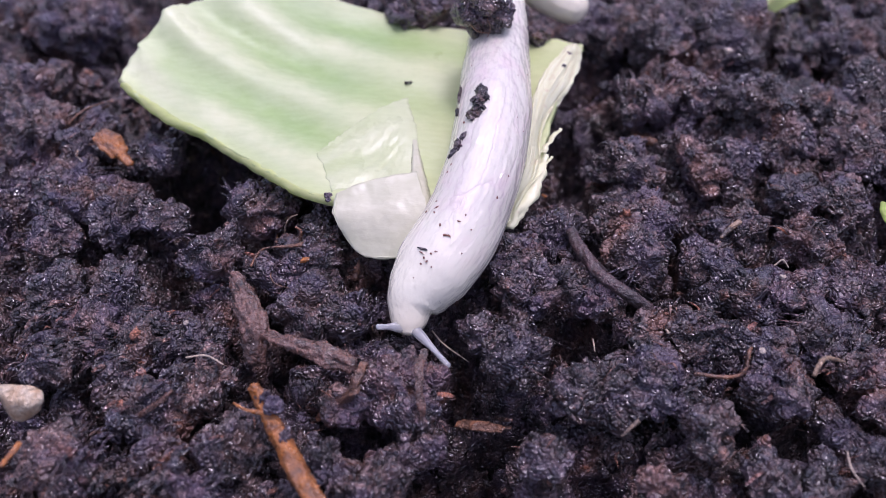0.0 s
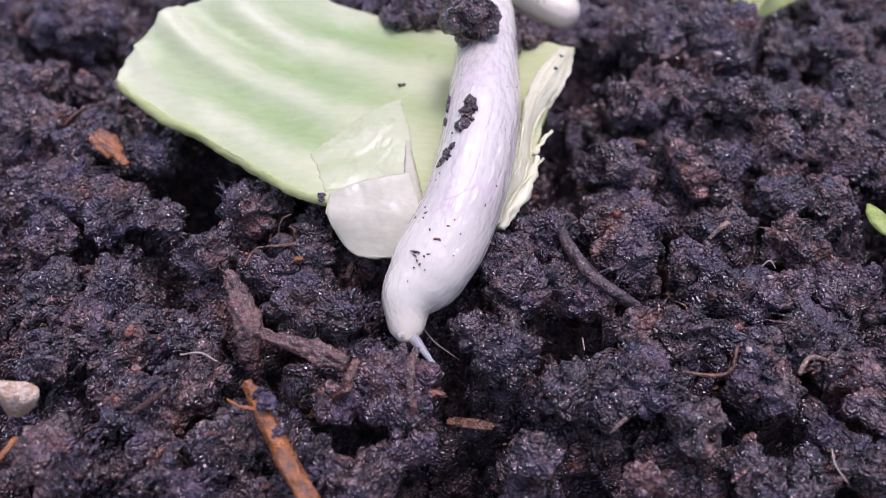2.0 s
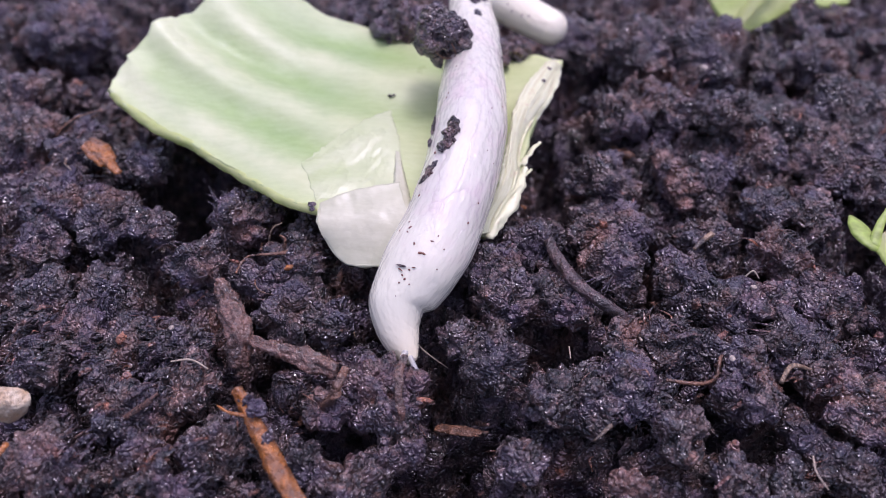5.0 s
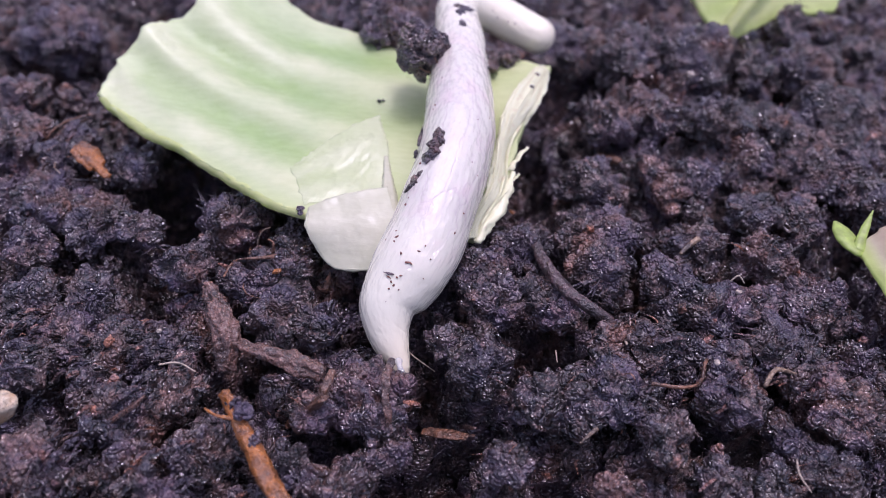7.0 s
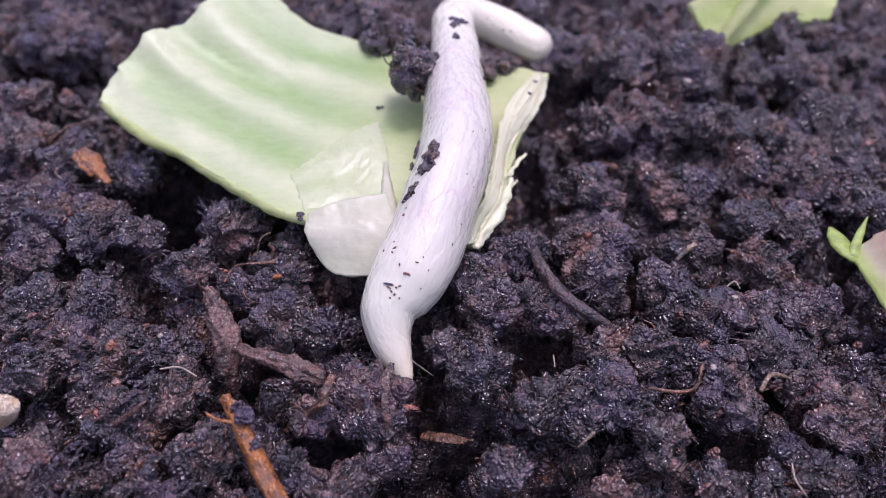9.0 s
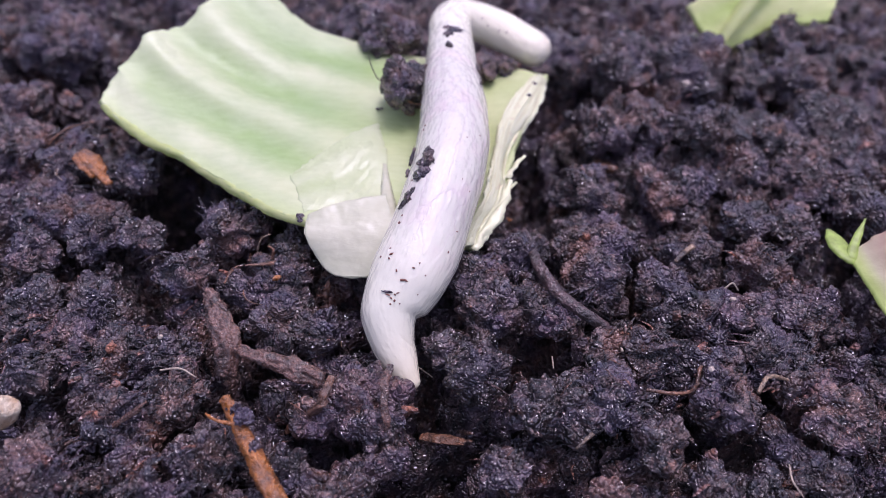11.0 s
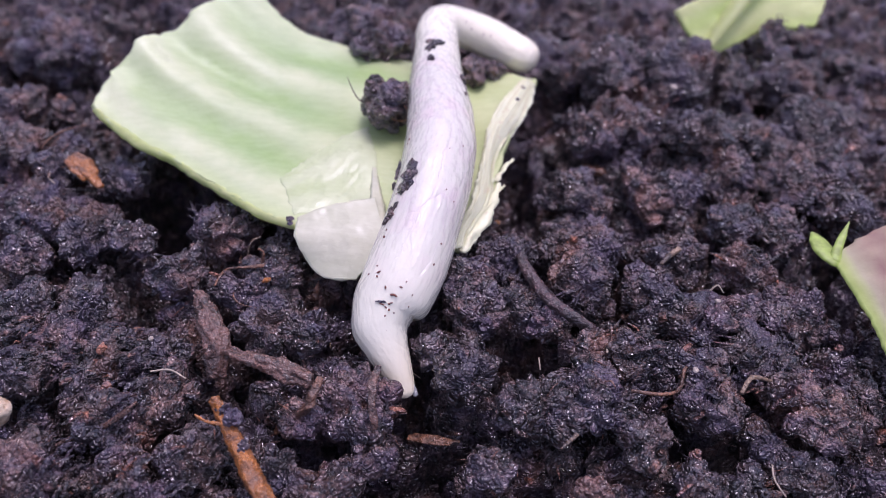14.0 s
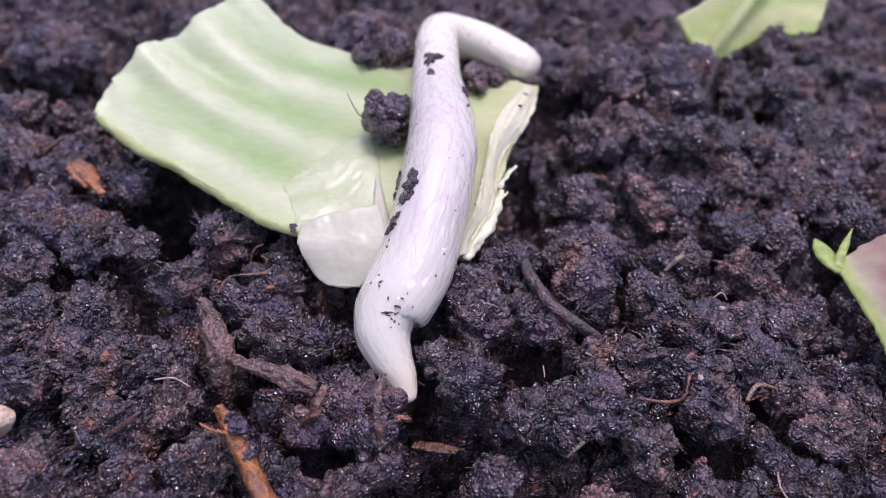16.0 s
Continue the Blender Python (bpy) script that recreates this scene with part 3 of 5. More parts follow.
soil_clod(-15.2, 73.7, 3, 0.4)
soil_clod(-21.7, 82.1, 3.5, 0.4)
soil_clod(-14.3, 77.4, 3.1, 0.4)
soil_clod(-45, 84.8, 3.9, 0.4)
soil_clod(-38.5, 80.9, 3.1, 0.4)
soil_clod(-32.9, 80, 2.9, 0.4)
soil_clod(-44.8, 76.9, 3, 0.4)
soil_clod(-26.5, 74.4, 2.8, 0.4)
soil_clod(-45.2, 93.4, 3.7, 0.4)
soil_clod(-52.7, 96.7, 4.1, 0.4)
soil_clod(-36.7, 91.3, 3, 0.4)
soil_clod(-54, 120.7, 5.4, 0.4)
soil_clod(-55.2, 105.3, 4, 0.4)
soil_clod(9.5, 68.8, 3.2, 1.5)
soil_clod(14.6, 68.8, 2.9, 1.5)
soil_clod(4.3, 63, 2.3, 0.4)
soil_clod(7.7, 73.1, 2.8, 1.5)
soil_clod(13.3, 77.8, 3.1, 0.4)
soil_clod(17, 66.4, 2.6, 1.5)
soil_clod(9.6, 48.1, 2, 0.4)
soil_clod(30.9, 45.8, 2.5, -1)
soil_clod(20.4, 45.1, 2, 0.4)
soil_clod(36.1, 46.4, 2.6, -1.6)
soil_clod(42.6, 47.7, 2.9, -1.6)
soil_clod(50.1, 114.7, 4.2, 0.4)
soil_clod(57.3, 116.4, 4.6, 0.4)
soil_clod(22.2, 119.8, 4.7, 0.4)
soil_clod(58.1, 96.7, 4.2, 0.4)
soil_clod(57.9, 88.8, 3.7, 0.4)
soil_clod(-6.5, 118.0, 3.6, 7.0, label="dark soil clod lying over the edge of the leaf")
soil_clod(-2.0, 113.6, 3.2, 7.6, label="dark soil clod lying over the edge of the leaf")
soil_clod(-5.2, 111.8, 2.0, 7.8, label="dark soil clod lying over the edge of the leaf")
soil_clod(9.4, 107.4, 2.0, 6.8, label="small dark soil clod lying on the leaf behind the slug")
soil_clod(12.4, 108.0, 1.7, 6.4, label="small dark soil clod lying on the leaf behind the slug")

soil_clod(57.0, 122.4, 3.2, 2.6)
soil_clod(62.5, 123.5, 2.6, 2.0)

# smaller clods strewn between the large ones
CLOD_RNG = np.random.RandomState(12)
placed = 0
while placed < 120:
    x, y = CLOD_RNG.uniform(-64, 74), 40 + 88 * CLOD_RNG.uniform() ** 1.1
    if -12 < x < 7 and y < 53 or -36 < x < 14 and 74 < y < 120 or -6 < x < 4 and 54 < y < 76 or in_gap(x, y, 1.7):
        continue
    r = CLOD_RNG.uniform(1.3, 2.9)
    CLOD_COUNT[0] += 1
    me, p = clod_mesh("soil_clod", (r * CLOD_RNG.uniform(0.8, 1.4), r * CLOD_RNG.uniform(0.7, 1.1), r * CLOD_RNG.uniform(0.6, 0.9)), 17.3 * CLOD_COUNT[0], level=4)
    ob = new("soil_clod", me)
    ob.location = Vector((x, y, float(ground_z(np.array([x]), np.array([y]))[0]) + r * 0.25)) * MM
    tagged(ob, "small dark clod of wet potting soil", "soil clod", "small clods on the soil")
    top = p[p[:, 2] > 0] + np.array(ob.location) / MM
    SPOTS.append(top[CLOD_RNG.choice(len(top), int(5 * r * r))])
    placed += 1


def crumb_field():
    """Thousands of loose crumbs and bits on the soil and its clods, as one object."""
    rng = np.random.RandomState(3)
    n = 6000
    x, y = rng.uniform(-72, 86, n), 38 + 108 * rng.uniform(0, 1, n) ** 1.25
    spots = np.vstack([np.stack([x, y, ground_z(x, y)], -1)] + SPOTS)
    off_leaf = ~((spots[:, 0] > -30) & (spots[:, 0] < 11) & (spots[:, 1] > 88) & (spots[:, 1] < 108))
    spots = spots[off_leaf]
    spots = np.array([p for p in spots if not in_gap(p[0], p[1])])
    verts, tris, at = [], [], 0
    for p in spots:
        r = 0.16 + 0.7 * rng.uniform() ** 4.5
        v, f = ICO[2] if r > 0.5 else ICO[1]
        k = rng.uniform()
        shape = np.array([1.0, rng.uniform(0.6, 1.0), rng.uniform(0.5, 0.9)]) if k < 0.8 else np.array([1.9, rng.uniform(0.3, 0.6), rng.uniform(0.2, 0.4)])
        turn = np.array(Euler(rng.uniform(0, 6.28, 3)).to_matrix())
        q = v * r * shape
        q = q * (1 + 1.0 * gnoise(q / (r * 0.8) + rng.uniform(0, 99)))[:, None]
        verts.append(q @ turn.T + p + (0, 0, 0.12 * r))
        tris.append(f + at)
        at += len(v)
    ob = new("soil_crumbs", mesh_of("soil_crumbs", np.vstack(verts), np.vstack(tris), CRUMB))
    tagged(ob, "loose dark crumbs of wet soil and bark", "soil crumbs", kind="stuff")


crumb_field()


def fibre_field():
    """Fine straight bits of peat fibre lying about, as one object."""
    rng = np.random.RandomState(5)
    verts, tris, at = [], [], 0
    on_clods = np.vstack(SPOTS)
    for k in range(3000):
        x, y = rng.uniform(-66, 80), 40 + 95 * rng.uniform() ** 1.2
        z = float(ground_z(np.array([x]), np.array([y]))[0]) + 0.3
        if k % 2:
            x, y, z = on_clods[rng.randint(len(on_clods))] + (0, 0, 0.08)
        if -30 < x < 12 and 86 < y < 110 or in_gap(x, y):
            continue
        a, length = rng.uniform(0, 6.28), rng.uniform(0.6, 2.8)
        d = np.array([math.cos(a), math.sin(a), rng.normal(0, 0.25)]) * length
        w = np.array([rng.normal(0, 0.25), rng.normal(0, 0.25), rng.uniform(0, 0.3)]) * length * 0.5
        c = np.array([x, y, z])
        v, f = tube([c - d / 2, c + w, c + d / 2], (rng.uniform(0.03, 0.09), rng.uniform(0.04, 0.14), 0.03), 5, 7, flat=rng.uniform(0.4, 1))
        verts.append(v)
        tris.append(f + at)
        at += len(v)
    ob = new("peat_fibres", mesh_of("peat_fibres", np.vstack(verts), np.vstack(tris), FIBRE))
    tagged(ob, "fine brown fibres of peat and rotted wood", "fibres", kind="stuff")


def flake_field():
    """Flat torn flakes of bark and leaf mould lying in the soil, as one object."""
    rng = np.random.RandomState(8)
    on_clods = np.vstack(SPOTS)
    verts, tris, at = [], [], 0
    v, f = ICO[3]
    for k in range(700):
        x, y = rng.uniform(-62, 74), 40 + 85 * rng.uniform() ** 1.2
        z = float(ground_z(np.array([x]), np.array([y]))[0]) + 0.2
        if k % 2:
            x, y, z = on_clods[rng.randint(len(on_clods))] + (0, 0, 0.1)
        if -30 < x < 14 and 84 < y < 112 or -8 < x < 6 and 55 < y < 80 or in_gap(x, y):
            continue
        r = rng.uniform(0.5, 1.7)
        q = v * np.array([r, r * rng.uniform(0.25, 0.7), 0.12 + 0.1 * r])
        q = q + v * (0.5 * r * gnoise(q / (0.9 * r) + k) + 0.22 * r * gnoise(q / (0.35 * r) + k))[:, None] * (1, 1, 0.35)
        q[:, 2] += 0.25 * q[:, 0] ** 2 / r * rng.uniform(-1, 1) + 0.12 * gnoise(q / (0.5 * r) + 7 * k)
        turn = np.array(Euler((rng.normal(0, 0.5), rng.normal(0, 0.5), rng.uniform(0, 6.28))).to_matrix())
        verts.append(q @ turn.T + (x, y, z))
        tris.append(f + at)
        at += len(v)
    for k in range(150):  # combed bundles of rotted fibre
        p = on_clods[rng.randint(len(on_clods))]
        if -30 < p[0] < 14 and 84 < p[1] < 112 or -8 < p[0] < 6 and 55 < p[1] < 80:
            continue
        a, length = rng.uniform(0, 6.28), rng.uniform(1.8, 5.0)
        d, s = np.array([math.cos(a), math.sin(a), 0]), np.array([-math.sin(a), math.cos(a), 0])
        lift, bend = rng.uniform(0.2, 0.7), rng.normal(0, 0.5)
        for i in range(rng.randint(3, 8)):
            a2 = a + rng.normal(0, 0.3)
            d, s = np.array([math.cos(a2), math.sin(a2), 0]), np.array([-math.sin(a2), math.cos(a2), 0])
            c = p + s * rng.normal(0, 0.7) + d * rng.normal(0, 0.7) + (0, 0, rng.uniform(-0.1, 0.2))
            h, r = length * rng.uniform(0.35, 0.6), rng.uniform(0.06, 0.2)
            q, tri = tube([c - d * h + s * bend * 0.5 - (0, 0, lift * 0.6), c + (0, 0, lift * 0.6), c + d * h + s * bend - (0, 0, lift)], (r * 0.4, r, r * 0.9, r * 0.3), 6, 9, rough=0.12, seed=k + i, flat=0.7)
            verts.append(q)
            tris.append(tri + at)
            at += len(q)
    for k in range(420):  # drawn-out strands of rotted straw, all lying one way
        x, y = rng.uniform(-44, -14), rng.uniform(41, 66)
        if k % 4 == 0:
            x, y = rng.uniform(-14, 50), rng.uniform(41, 66)
        if in_gap(x, y, 1.2) or -8 < x < 6 and y > 55:
            continue
        apart = (on_clods[:, 0] - x) ** 2 + (on_clods[:, 1] - y) ** 2
        if apart.min() > 1.2:
            continue
        near = on_clods[np.argmin(apart)]
        a, length = rng.normal(0.6, 0.35), rng.uniform(1.0, 3.0)
        for i in range(rng.randint(2, 6)):
            a2 = a + rng.normal(0, 0.12)
            d, side = np.array([math.cos(a2), math.sin(a2), 0.05]), np.array([-math.sin(a2), math.cos(a2), 0])
            c = np.array([x, y, near[2] + 0.1]) + side * rng.normal(0, 0.45) + d * rng.normal(0, 0.5)
            h, r = length * rng.uniform(0.35, 0.6), rng.uniform(0.14, 0.38)
            q, tri = tube([c - d * h - (0, 0, 0.2), c + (0, 0, 0.25), c + d * h - (0, 0, 0.2)], (r * 0.6, r, r * 0.9, r * 0.5), 8, 12, rough=0.2, seed=k + i, flat=0.45)
            verts.append(q)
            tris.append(tri + at)
            at += len(q)
    ob = new("bark_flakes", mesh_of("bark_flakes", np.vstack(verts), np.vstack(tris), FIBRE))
    tagged(ob, "torn wet flakes of bark and leaf mould in the soil", "bark flakes", kind="stuff")


fibre_field()
flake_field()

# ---- the cabbage leaf ----
leaf = thing("cabbage_leaf", "torn piece of pale green ribbed cabbage leaf lying on wet soil", "leaf")


def leaf_surface(nu=150, nv=110):
    bottom = [(-39.7, 96.6, 8), (-36.2, 92.7, 7), (-30, 89.1, 6), (-24, 85.5, 5), (-18.6, 81.1, 5), (-13.6, 78.2, 5), (-7, 77, 4), (0, 76.6, 2.6), (7.3, 76.8, 2)]
    top = [(-23.5, 121.5, 13), (-19.5, 117.8, 10), (-14.5, 114.6, 7.5), (-8.1, 113.5, 6), (-2.4, 112.3, 5.2), (6.6, 109.9, 5), (13, 109.4, 5), (18.2, 106.1, 6)]
    left = [(-39.7, 96.6, 8), (-38.9, 100.4, 9), (-35.9, 105.6, 11), (-34, 108.6, 10.5), (-30.3, 111.7, 11), (-26.6, 116, 12), (-23.5, 121.5, 13)]
    right = [(7.3, 76.8, 2), (9, 78.8, 2.5), (10.7, 82.3, 3), (12.1, 85.9, 4), (12.9, 90.7, 5), (14.7, 95.9, 6), (16.9, 100.2, 6.5), (18.2, 106.1, 6)]
    s = coons(bottom, top, left, right, nu, nv)
    u, v = np.meshgrid(np.linspace(0, 1, nu), np.linspace(0, 1, nv))
    flat = s.reshape(-1, 3)
    wob = gnoise(flat / 16.0 + 4.0).reshape(nv, nu)
    rib = np.cos((v + 0.1 * (wob + 0.5)) * 3.4 * 2 * np.pi)
    s[..., 2] += -0.5 * rib * (1 - 0.75 * u) * np.minimum(1, 6 * v) + 1.2 * wob * np.minimum(1, 5 * v) * np.minimum(1, 5 * (1 - v))
    s[..., 2] += 0.12 * gnoise(flat / 2.2).reshape(nv, nu)
    edge = np.minimum(np.minimum(u, 1 - u) * 30, np.minimum(v, 1 - v) * 40).clip(0, 1)
    ragged = np.stack([gnoise(flat / 1.7 + 3), gnoise(flat / 1.7 + 8), 0.4 * gnoise(flat / 1.7 + 13)], -1).reshape(nv, nu, 3)
    s += ragged * (1 - edge)[..., None] * np.where(u < 0.06, 0.95, 0.45)[..., None]
    return s


LEAF_S = leaf_surface()
lv, lf, luv = sheet(LEAF_S, 0.9)
me = mesh_of("blade", lv, lf, LEAF)
store(me, "sheet", luv)
part("blade", me, leaf)


def leaf_z(x, y):
    """Height of the leaf's upper side at x, y."""
    flat = LEAF_S.reshape(-1, 3)
    return np.array([flat[np.argmin((flat[:, 0] - a) ** 2 + (flat[:, 1] - b) ** 2), 2] for a, b in zip(np.ravel(x), np.ravel(y))]).reshape(np.shape(x))


def small_sheet(name, parent, bottom, top, left, right, mat, thick, label, nu=40, nv=40, wav=0.3, seed=0.0, drape=0.0, rag=0.35, crinkle=0.12, folds=0.0):
    s = coons(bottom, top, left, right, nu, nv)
    if drape:
        s[..., 2] = leaf_z(s[..., 0], s[..., 1]) + drape
    flat = s.reshape(-1, 3)
    s[..., 2] += wav * gnoise(flat / 3.0 + seed).reshape(nv, nu) + crinkle * gnoise(flat / 0.9 + seed).reshape(nv, nu)
    if folds:
        q = np.stack([(flat[:, 0] - 0.7 * flat[:, 1]) / 1.7, (0.7 * flat[:, 0] + flat[:, 1]) / 6.0, flat[:, 0] * 0], -1)
        s[..., 2] += folds * (0.5 - np.abs(gnoise(q + seed)) + 0.3 * gnoise(q * 2.3 + seed)).clip(0).reshape(nv, nu)
    u, v = np.meshgrid(np.linspace(0, 1, nu), np.linspace(0, 1, nv))
    edge = np.minimum(np.minimum(u, 1 - u), np.minimum(v, 1 - v)) * 14
    torn = np.stack([gnoise(flat / 0.9 + seed + 3), gnoise(flat / 0.9 + seed + 8)], -1).reshape(nv, nu, 2)
    s[..., :2] += torn * (1 - edge.clip(0, 1))[..., None] * rag
    if drape:  # the rim clings to what it lies on
        low = leaf_z(s[..., 0], s[..., 1]) + 0.02
        k = (edge / 2.5).clip(0, 1)
        s[..., 2] = low + (s[..., 2] - low).clip(0.05) * k
    a, b, c = sheet(s, thick)
    me = mesh_of(name, a, b, mat)
    store(me, "sheet", c)
    return part(name, me, parent, label)


small_sheet("peeled_skin", leaf,
            [(-12.8, 79.4, 5.6), (-8.9, 80.0, 5.8), (-6.2, 80.1, 6.0), (-3.0, 80.4, 6.6)], [(-15.0, 85.5, 6.4), (-12.9, 88.3, 6.6), (-9.6, 91.2, 6.8), (-6.6, 94.7, 6.8), (-4.5, 96.1, 6.8)],
            [(-12.8, 79.4, 5.6), (-13.7, 82.5, 6.0), (-15.0, 85.5, 6.4)], [(-3.0, 80.4, 6.6), (-2.8, 84.5, 6.8), (-3.2, 89.8, 6.8), (-4.5, 96.1, 6.8)],
            MEMBRANE, 0.1, "thin pale skin peeling off the leaf", nu=70, nv=70, wav=0.12, seed=2.0, drape=0.1, crinkle=0.05, folds=0.22, rag=0.4)
small_sheet("torn_flap", leaf,
            [(-11.0, 74.0, 3.2), (-8.8, 71.9, 2.2), (-4.9, 71.4, 2.4)], [(-12.0, 78.4, 5.6), (-8.0, 80.0, 6.2), (-3.0, 81.2, 6.4)],
            [(-11.0, 74.0, 3.2), (-12.3, 75.8, 5.0), (-12.0, 78.4, 5.6)], [(-4.9, 71.4, 2.4), (-1.8, 75.6, 4.9), (-3.0, 81.2, 6.4)],
            FLAP, 0.5, "pale translucent torn flap hanging off the leaf edge", nu=60, nv=60, wav=0.16, seed=6.0, crinkle=0.05, rag=0.22)
small_sheet("torn_strip", leaf,
            [(-4.2, 75.0, 4.6), (-2.4, 75.2, 5.0), (-0.8, 76.0, 5.2)], [(-3.6, 88.2, 8.2), (-3.4, 88.2, 8.2), (-3.2, 88.2, 8.2)],
            [(-4.2, 75.0, 4.6), (-4.0, 80.0, 7.1), (-3.6, 88.2, 7.6)], [(-0.8, 76.0, 5.2), (-1.8, 82.0, 7.4), (-3.2, 88.2, 8.2)],
            FLAP, 0.16, "pale narrow torn strip", nu=12, nv=40, wav=0.1, seed=9.0, drape=0.5, rag=0.2, crinkle=0.06)
TEAR_IN = [(5.7, 75.6, 3.0), (6.3, 77.2, 3.4), (7.2, 79.1, 4.2), (8.4, 81.1, 5.0), (9.3, 83.9, 6.0), (10.0, 87.2, 6.6), (10.6, 90.7, 7.2), (11.3, 94.3, 7.8), (13.1, 98.6, 8.0), (16.1, 103.4, 8.0)]
TEAR_OUT = [(8.0, 76.8, 2.4), (8.5, 78.5, 2.8), (9.5, 80.2, 3.2), (10.8, 82.1, 3.6), (11.6, 84.9, 4.2), (11.7, 88.0, 4.6), (12.6, 91.2, 5.0), (14.0, 93.7, 5.6), (16.3, 97.0, 6.6), (17.8, 101.8, 7.0), (18.0, 103.5, 7.4)]
small_sheet("torn_edge", leaf,
            [TEAR_IN[0], (6.8, 76.2, 3.1), TEAR_OUT[0]], [TEAR_IN[-1], (17.1, 103.5, 8.3), TEAR_OUT[-1]],
            TEAR_IN, TEAR_OUT,
            FRINGE, 0.45, "pale ragged torn edge of the leaf", nu=30, nv=150, wav=0.35, seed=14.0, rag=0.45, crinkle=0.1)
# loose fibres along the tear
TEAR_RNG = np.random.RandomState(4)
tear_a, tear_b = spline(TEAR_IN, 60), spline(TEAR_OUT, 60)
for k in range(9):
    at0 = TEAR_RNG.randint(0, 42)
    at1 = min(59, at0 + TEAR_RNG.randint(8, 26))
    w0, w1 = TEAR_RNG.uniform(0.15, 1.0), TEAR_RNG.uniform(-0.12, 0.12)
    pts = [tear_a[i] + (tear_b[i] - tear_a[i]) * (w0 + w1 * (i - at0) / 10) + (0, 0, 0.35 + 0.3 * TEAR_RNG.uniform()) for i in np.linspace(at0, at1, 5).astype(int)]
    if k % 5 == 0:
        pts[-1] = pts[-1] + (tear_b[at1] - tear_a[at1]) * 0.35 + (0, 0, 0.5)
    r = TEAR_RNG.uniform(0.1, 0.24)
    v, f = tube(pts, (r * 0.3, r, r * 0.8, r * 0.25), 8, 26, rough=0.35, seed=k, flat=0.5)
    part("torn_fibre", mesh_of("torn_fibre", v, f, FRINGE), leaf, "pale ragged torn leaf fibre")
v, f = tube([(-11.9, 78.1, 5.5), (-12.05, 75.9, 4.95), (-10.85, 74.1, 3.15), (-8.75, 72.1, 2.15), (-6.6, 71.7, 2.25), (-4.9, 71.6, 2.35)], (0.1, 0.15, 0.17, 0.15, 0.12), 10, 60, rough=0.12, seed=2.0)
part("flap_rim", mesh_of("flap_rim", v, f, FLAP), leaf, "glassy rounded rim of the torn flap")
# torn ribs and fibres along the broken edge
for pts, rad in (
    ([(12.4, 86.0, 4.6), (10.8, 82.0, 3.8), (8.8, 78.4, 3.0), (7.4, 76.2, 2.4)], (0.3, 0.9, 1.0, 0.5)),
    ([(11.8, 86.4, 4.8), (13.0, 88.0, 5.2), (14.2, 89.4, 5.8)], (0.4, 0.3, 0.08)),
    ([(11.0, 83.6, 4.2), (12.2, 84.8, 4.4), (13.0, 85.4, 4.8)], (0.4, 0.28, 0.08)),
):
    v, f = tube(pts, rad, 10, 40, rough=1.1, seed=len(pts) + rad[1], flat=0.35)
    part("torn_fibre", mesh_of("torn_fibre", v, f, FRINGE), leaf, "pale ragged torn leaf fibre")

# thick glistening rim and crumpled knobs on the leaf's cut end
rim = LEAF_S[0]
v, f = tube(rim[2:100:6] + (0, 0.3, -0.5), (0.5, 0.7, 0.62, 0.62, 0.6, 0.45), 12, 150, rough=0.35, seed=3.0)
part("rim", mesh_of("rim", v, f, RIM), leaf, "thick yellowish cut rim of the leaf")

# ---- other leaves ----
far_leaf = thing("lettuce_leaf", "pale green piece of lettuce leaf half buried in soil", "leaf")
small_sheet("blade", far_leaf,
            [(45.4, 119.4, 1.6), (50.8, 122.3, 1.6), (55.5, 125.0, 2.4), (65.0, 127.2, 2.6)], [(41.0, 123.8, 6.5), (49.0, 128.0, 9), (58.0, 134.0, 10), (72.0, 140.0, 10)],
            [(45.4, 119.4, 1.6), (43.4, 121.4, 4), (41.0, 123.8, 6.5)], [(65.0, 127.2, 2.6), (68.0, 133.0, 6), (72.0, 140.0, 10)],
            FAR_LEAF, 0.6, "", nu=50, nv=40, wav=0.6, seed=21.0)

# tube added to stand for the diagonal fold across the blade
v, f = tube([(45.6, 119.6, 2.4), (49.0, 123.4, 5.2), (53.5, 128.6, 8.2), (58.5, 134.0, 10.4)], (0.8, 1.3, 1.5, 1.2), 12, 30, rough=0.3, flat=0.5)
part("fold_ridge", mesh_of("fold_ridge", v, f, RIM), far_leaf, "thick pale yellow ridge along the leaf's fold")

red = thing("red_lettuce_leaf", "red-brown lettuce leaf with a bright green edge on soil", "leaf")


def red_material():
    m, nt, bs = material("red_lettuce")
    at = nt.nodes.new("ShaderNodeAttribute")
    at.attribute_name = "sheet"
    sep = nt.nodes.new("ShaderNodeSeparateXYZ")
    nt.links.new(at.outputs["Vector"], sep.inputs[0])
    tc = nt.nodes.new("ShaderNodeTexCoord")
    n = noise_tex(nt, tc.outputs["Object"], 260.0, 4.0)
    col = ramp(nt, n, [(0.3, (0.30, 0.165, 0.14)), (0.7, (0.40, 0.30, 0.20))])
    col = mix(nt, ramp(nt, sep.outputs[0], [(0.0, grey(0)), (0.07, grey(0.7)), (0.2, grey(0))]), col, (0.50, 0.50, 0.30))
    col = mix(nt, ramp(nt, sep.outputs[0], [(0.0, grey(1)), (0.035, grey(0.85)), (0.10, grey(0))]), col, (0.38, 0.48, 0.12))
    nt.links.new(col, bs.inputs["Base Color"])
    bs.inputs["Roughness"].default_value = 0.4
    bump(nt, bs, n, 0.3, 0.0006)
    return m


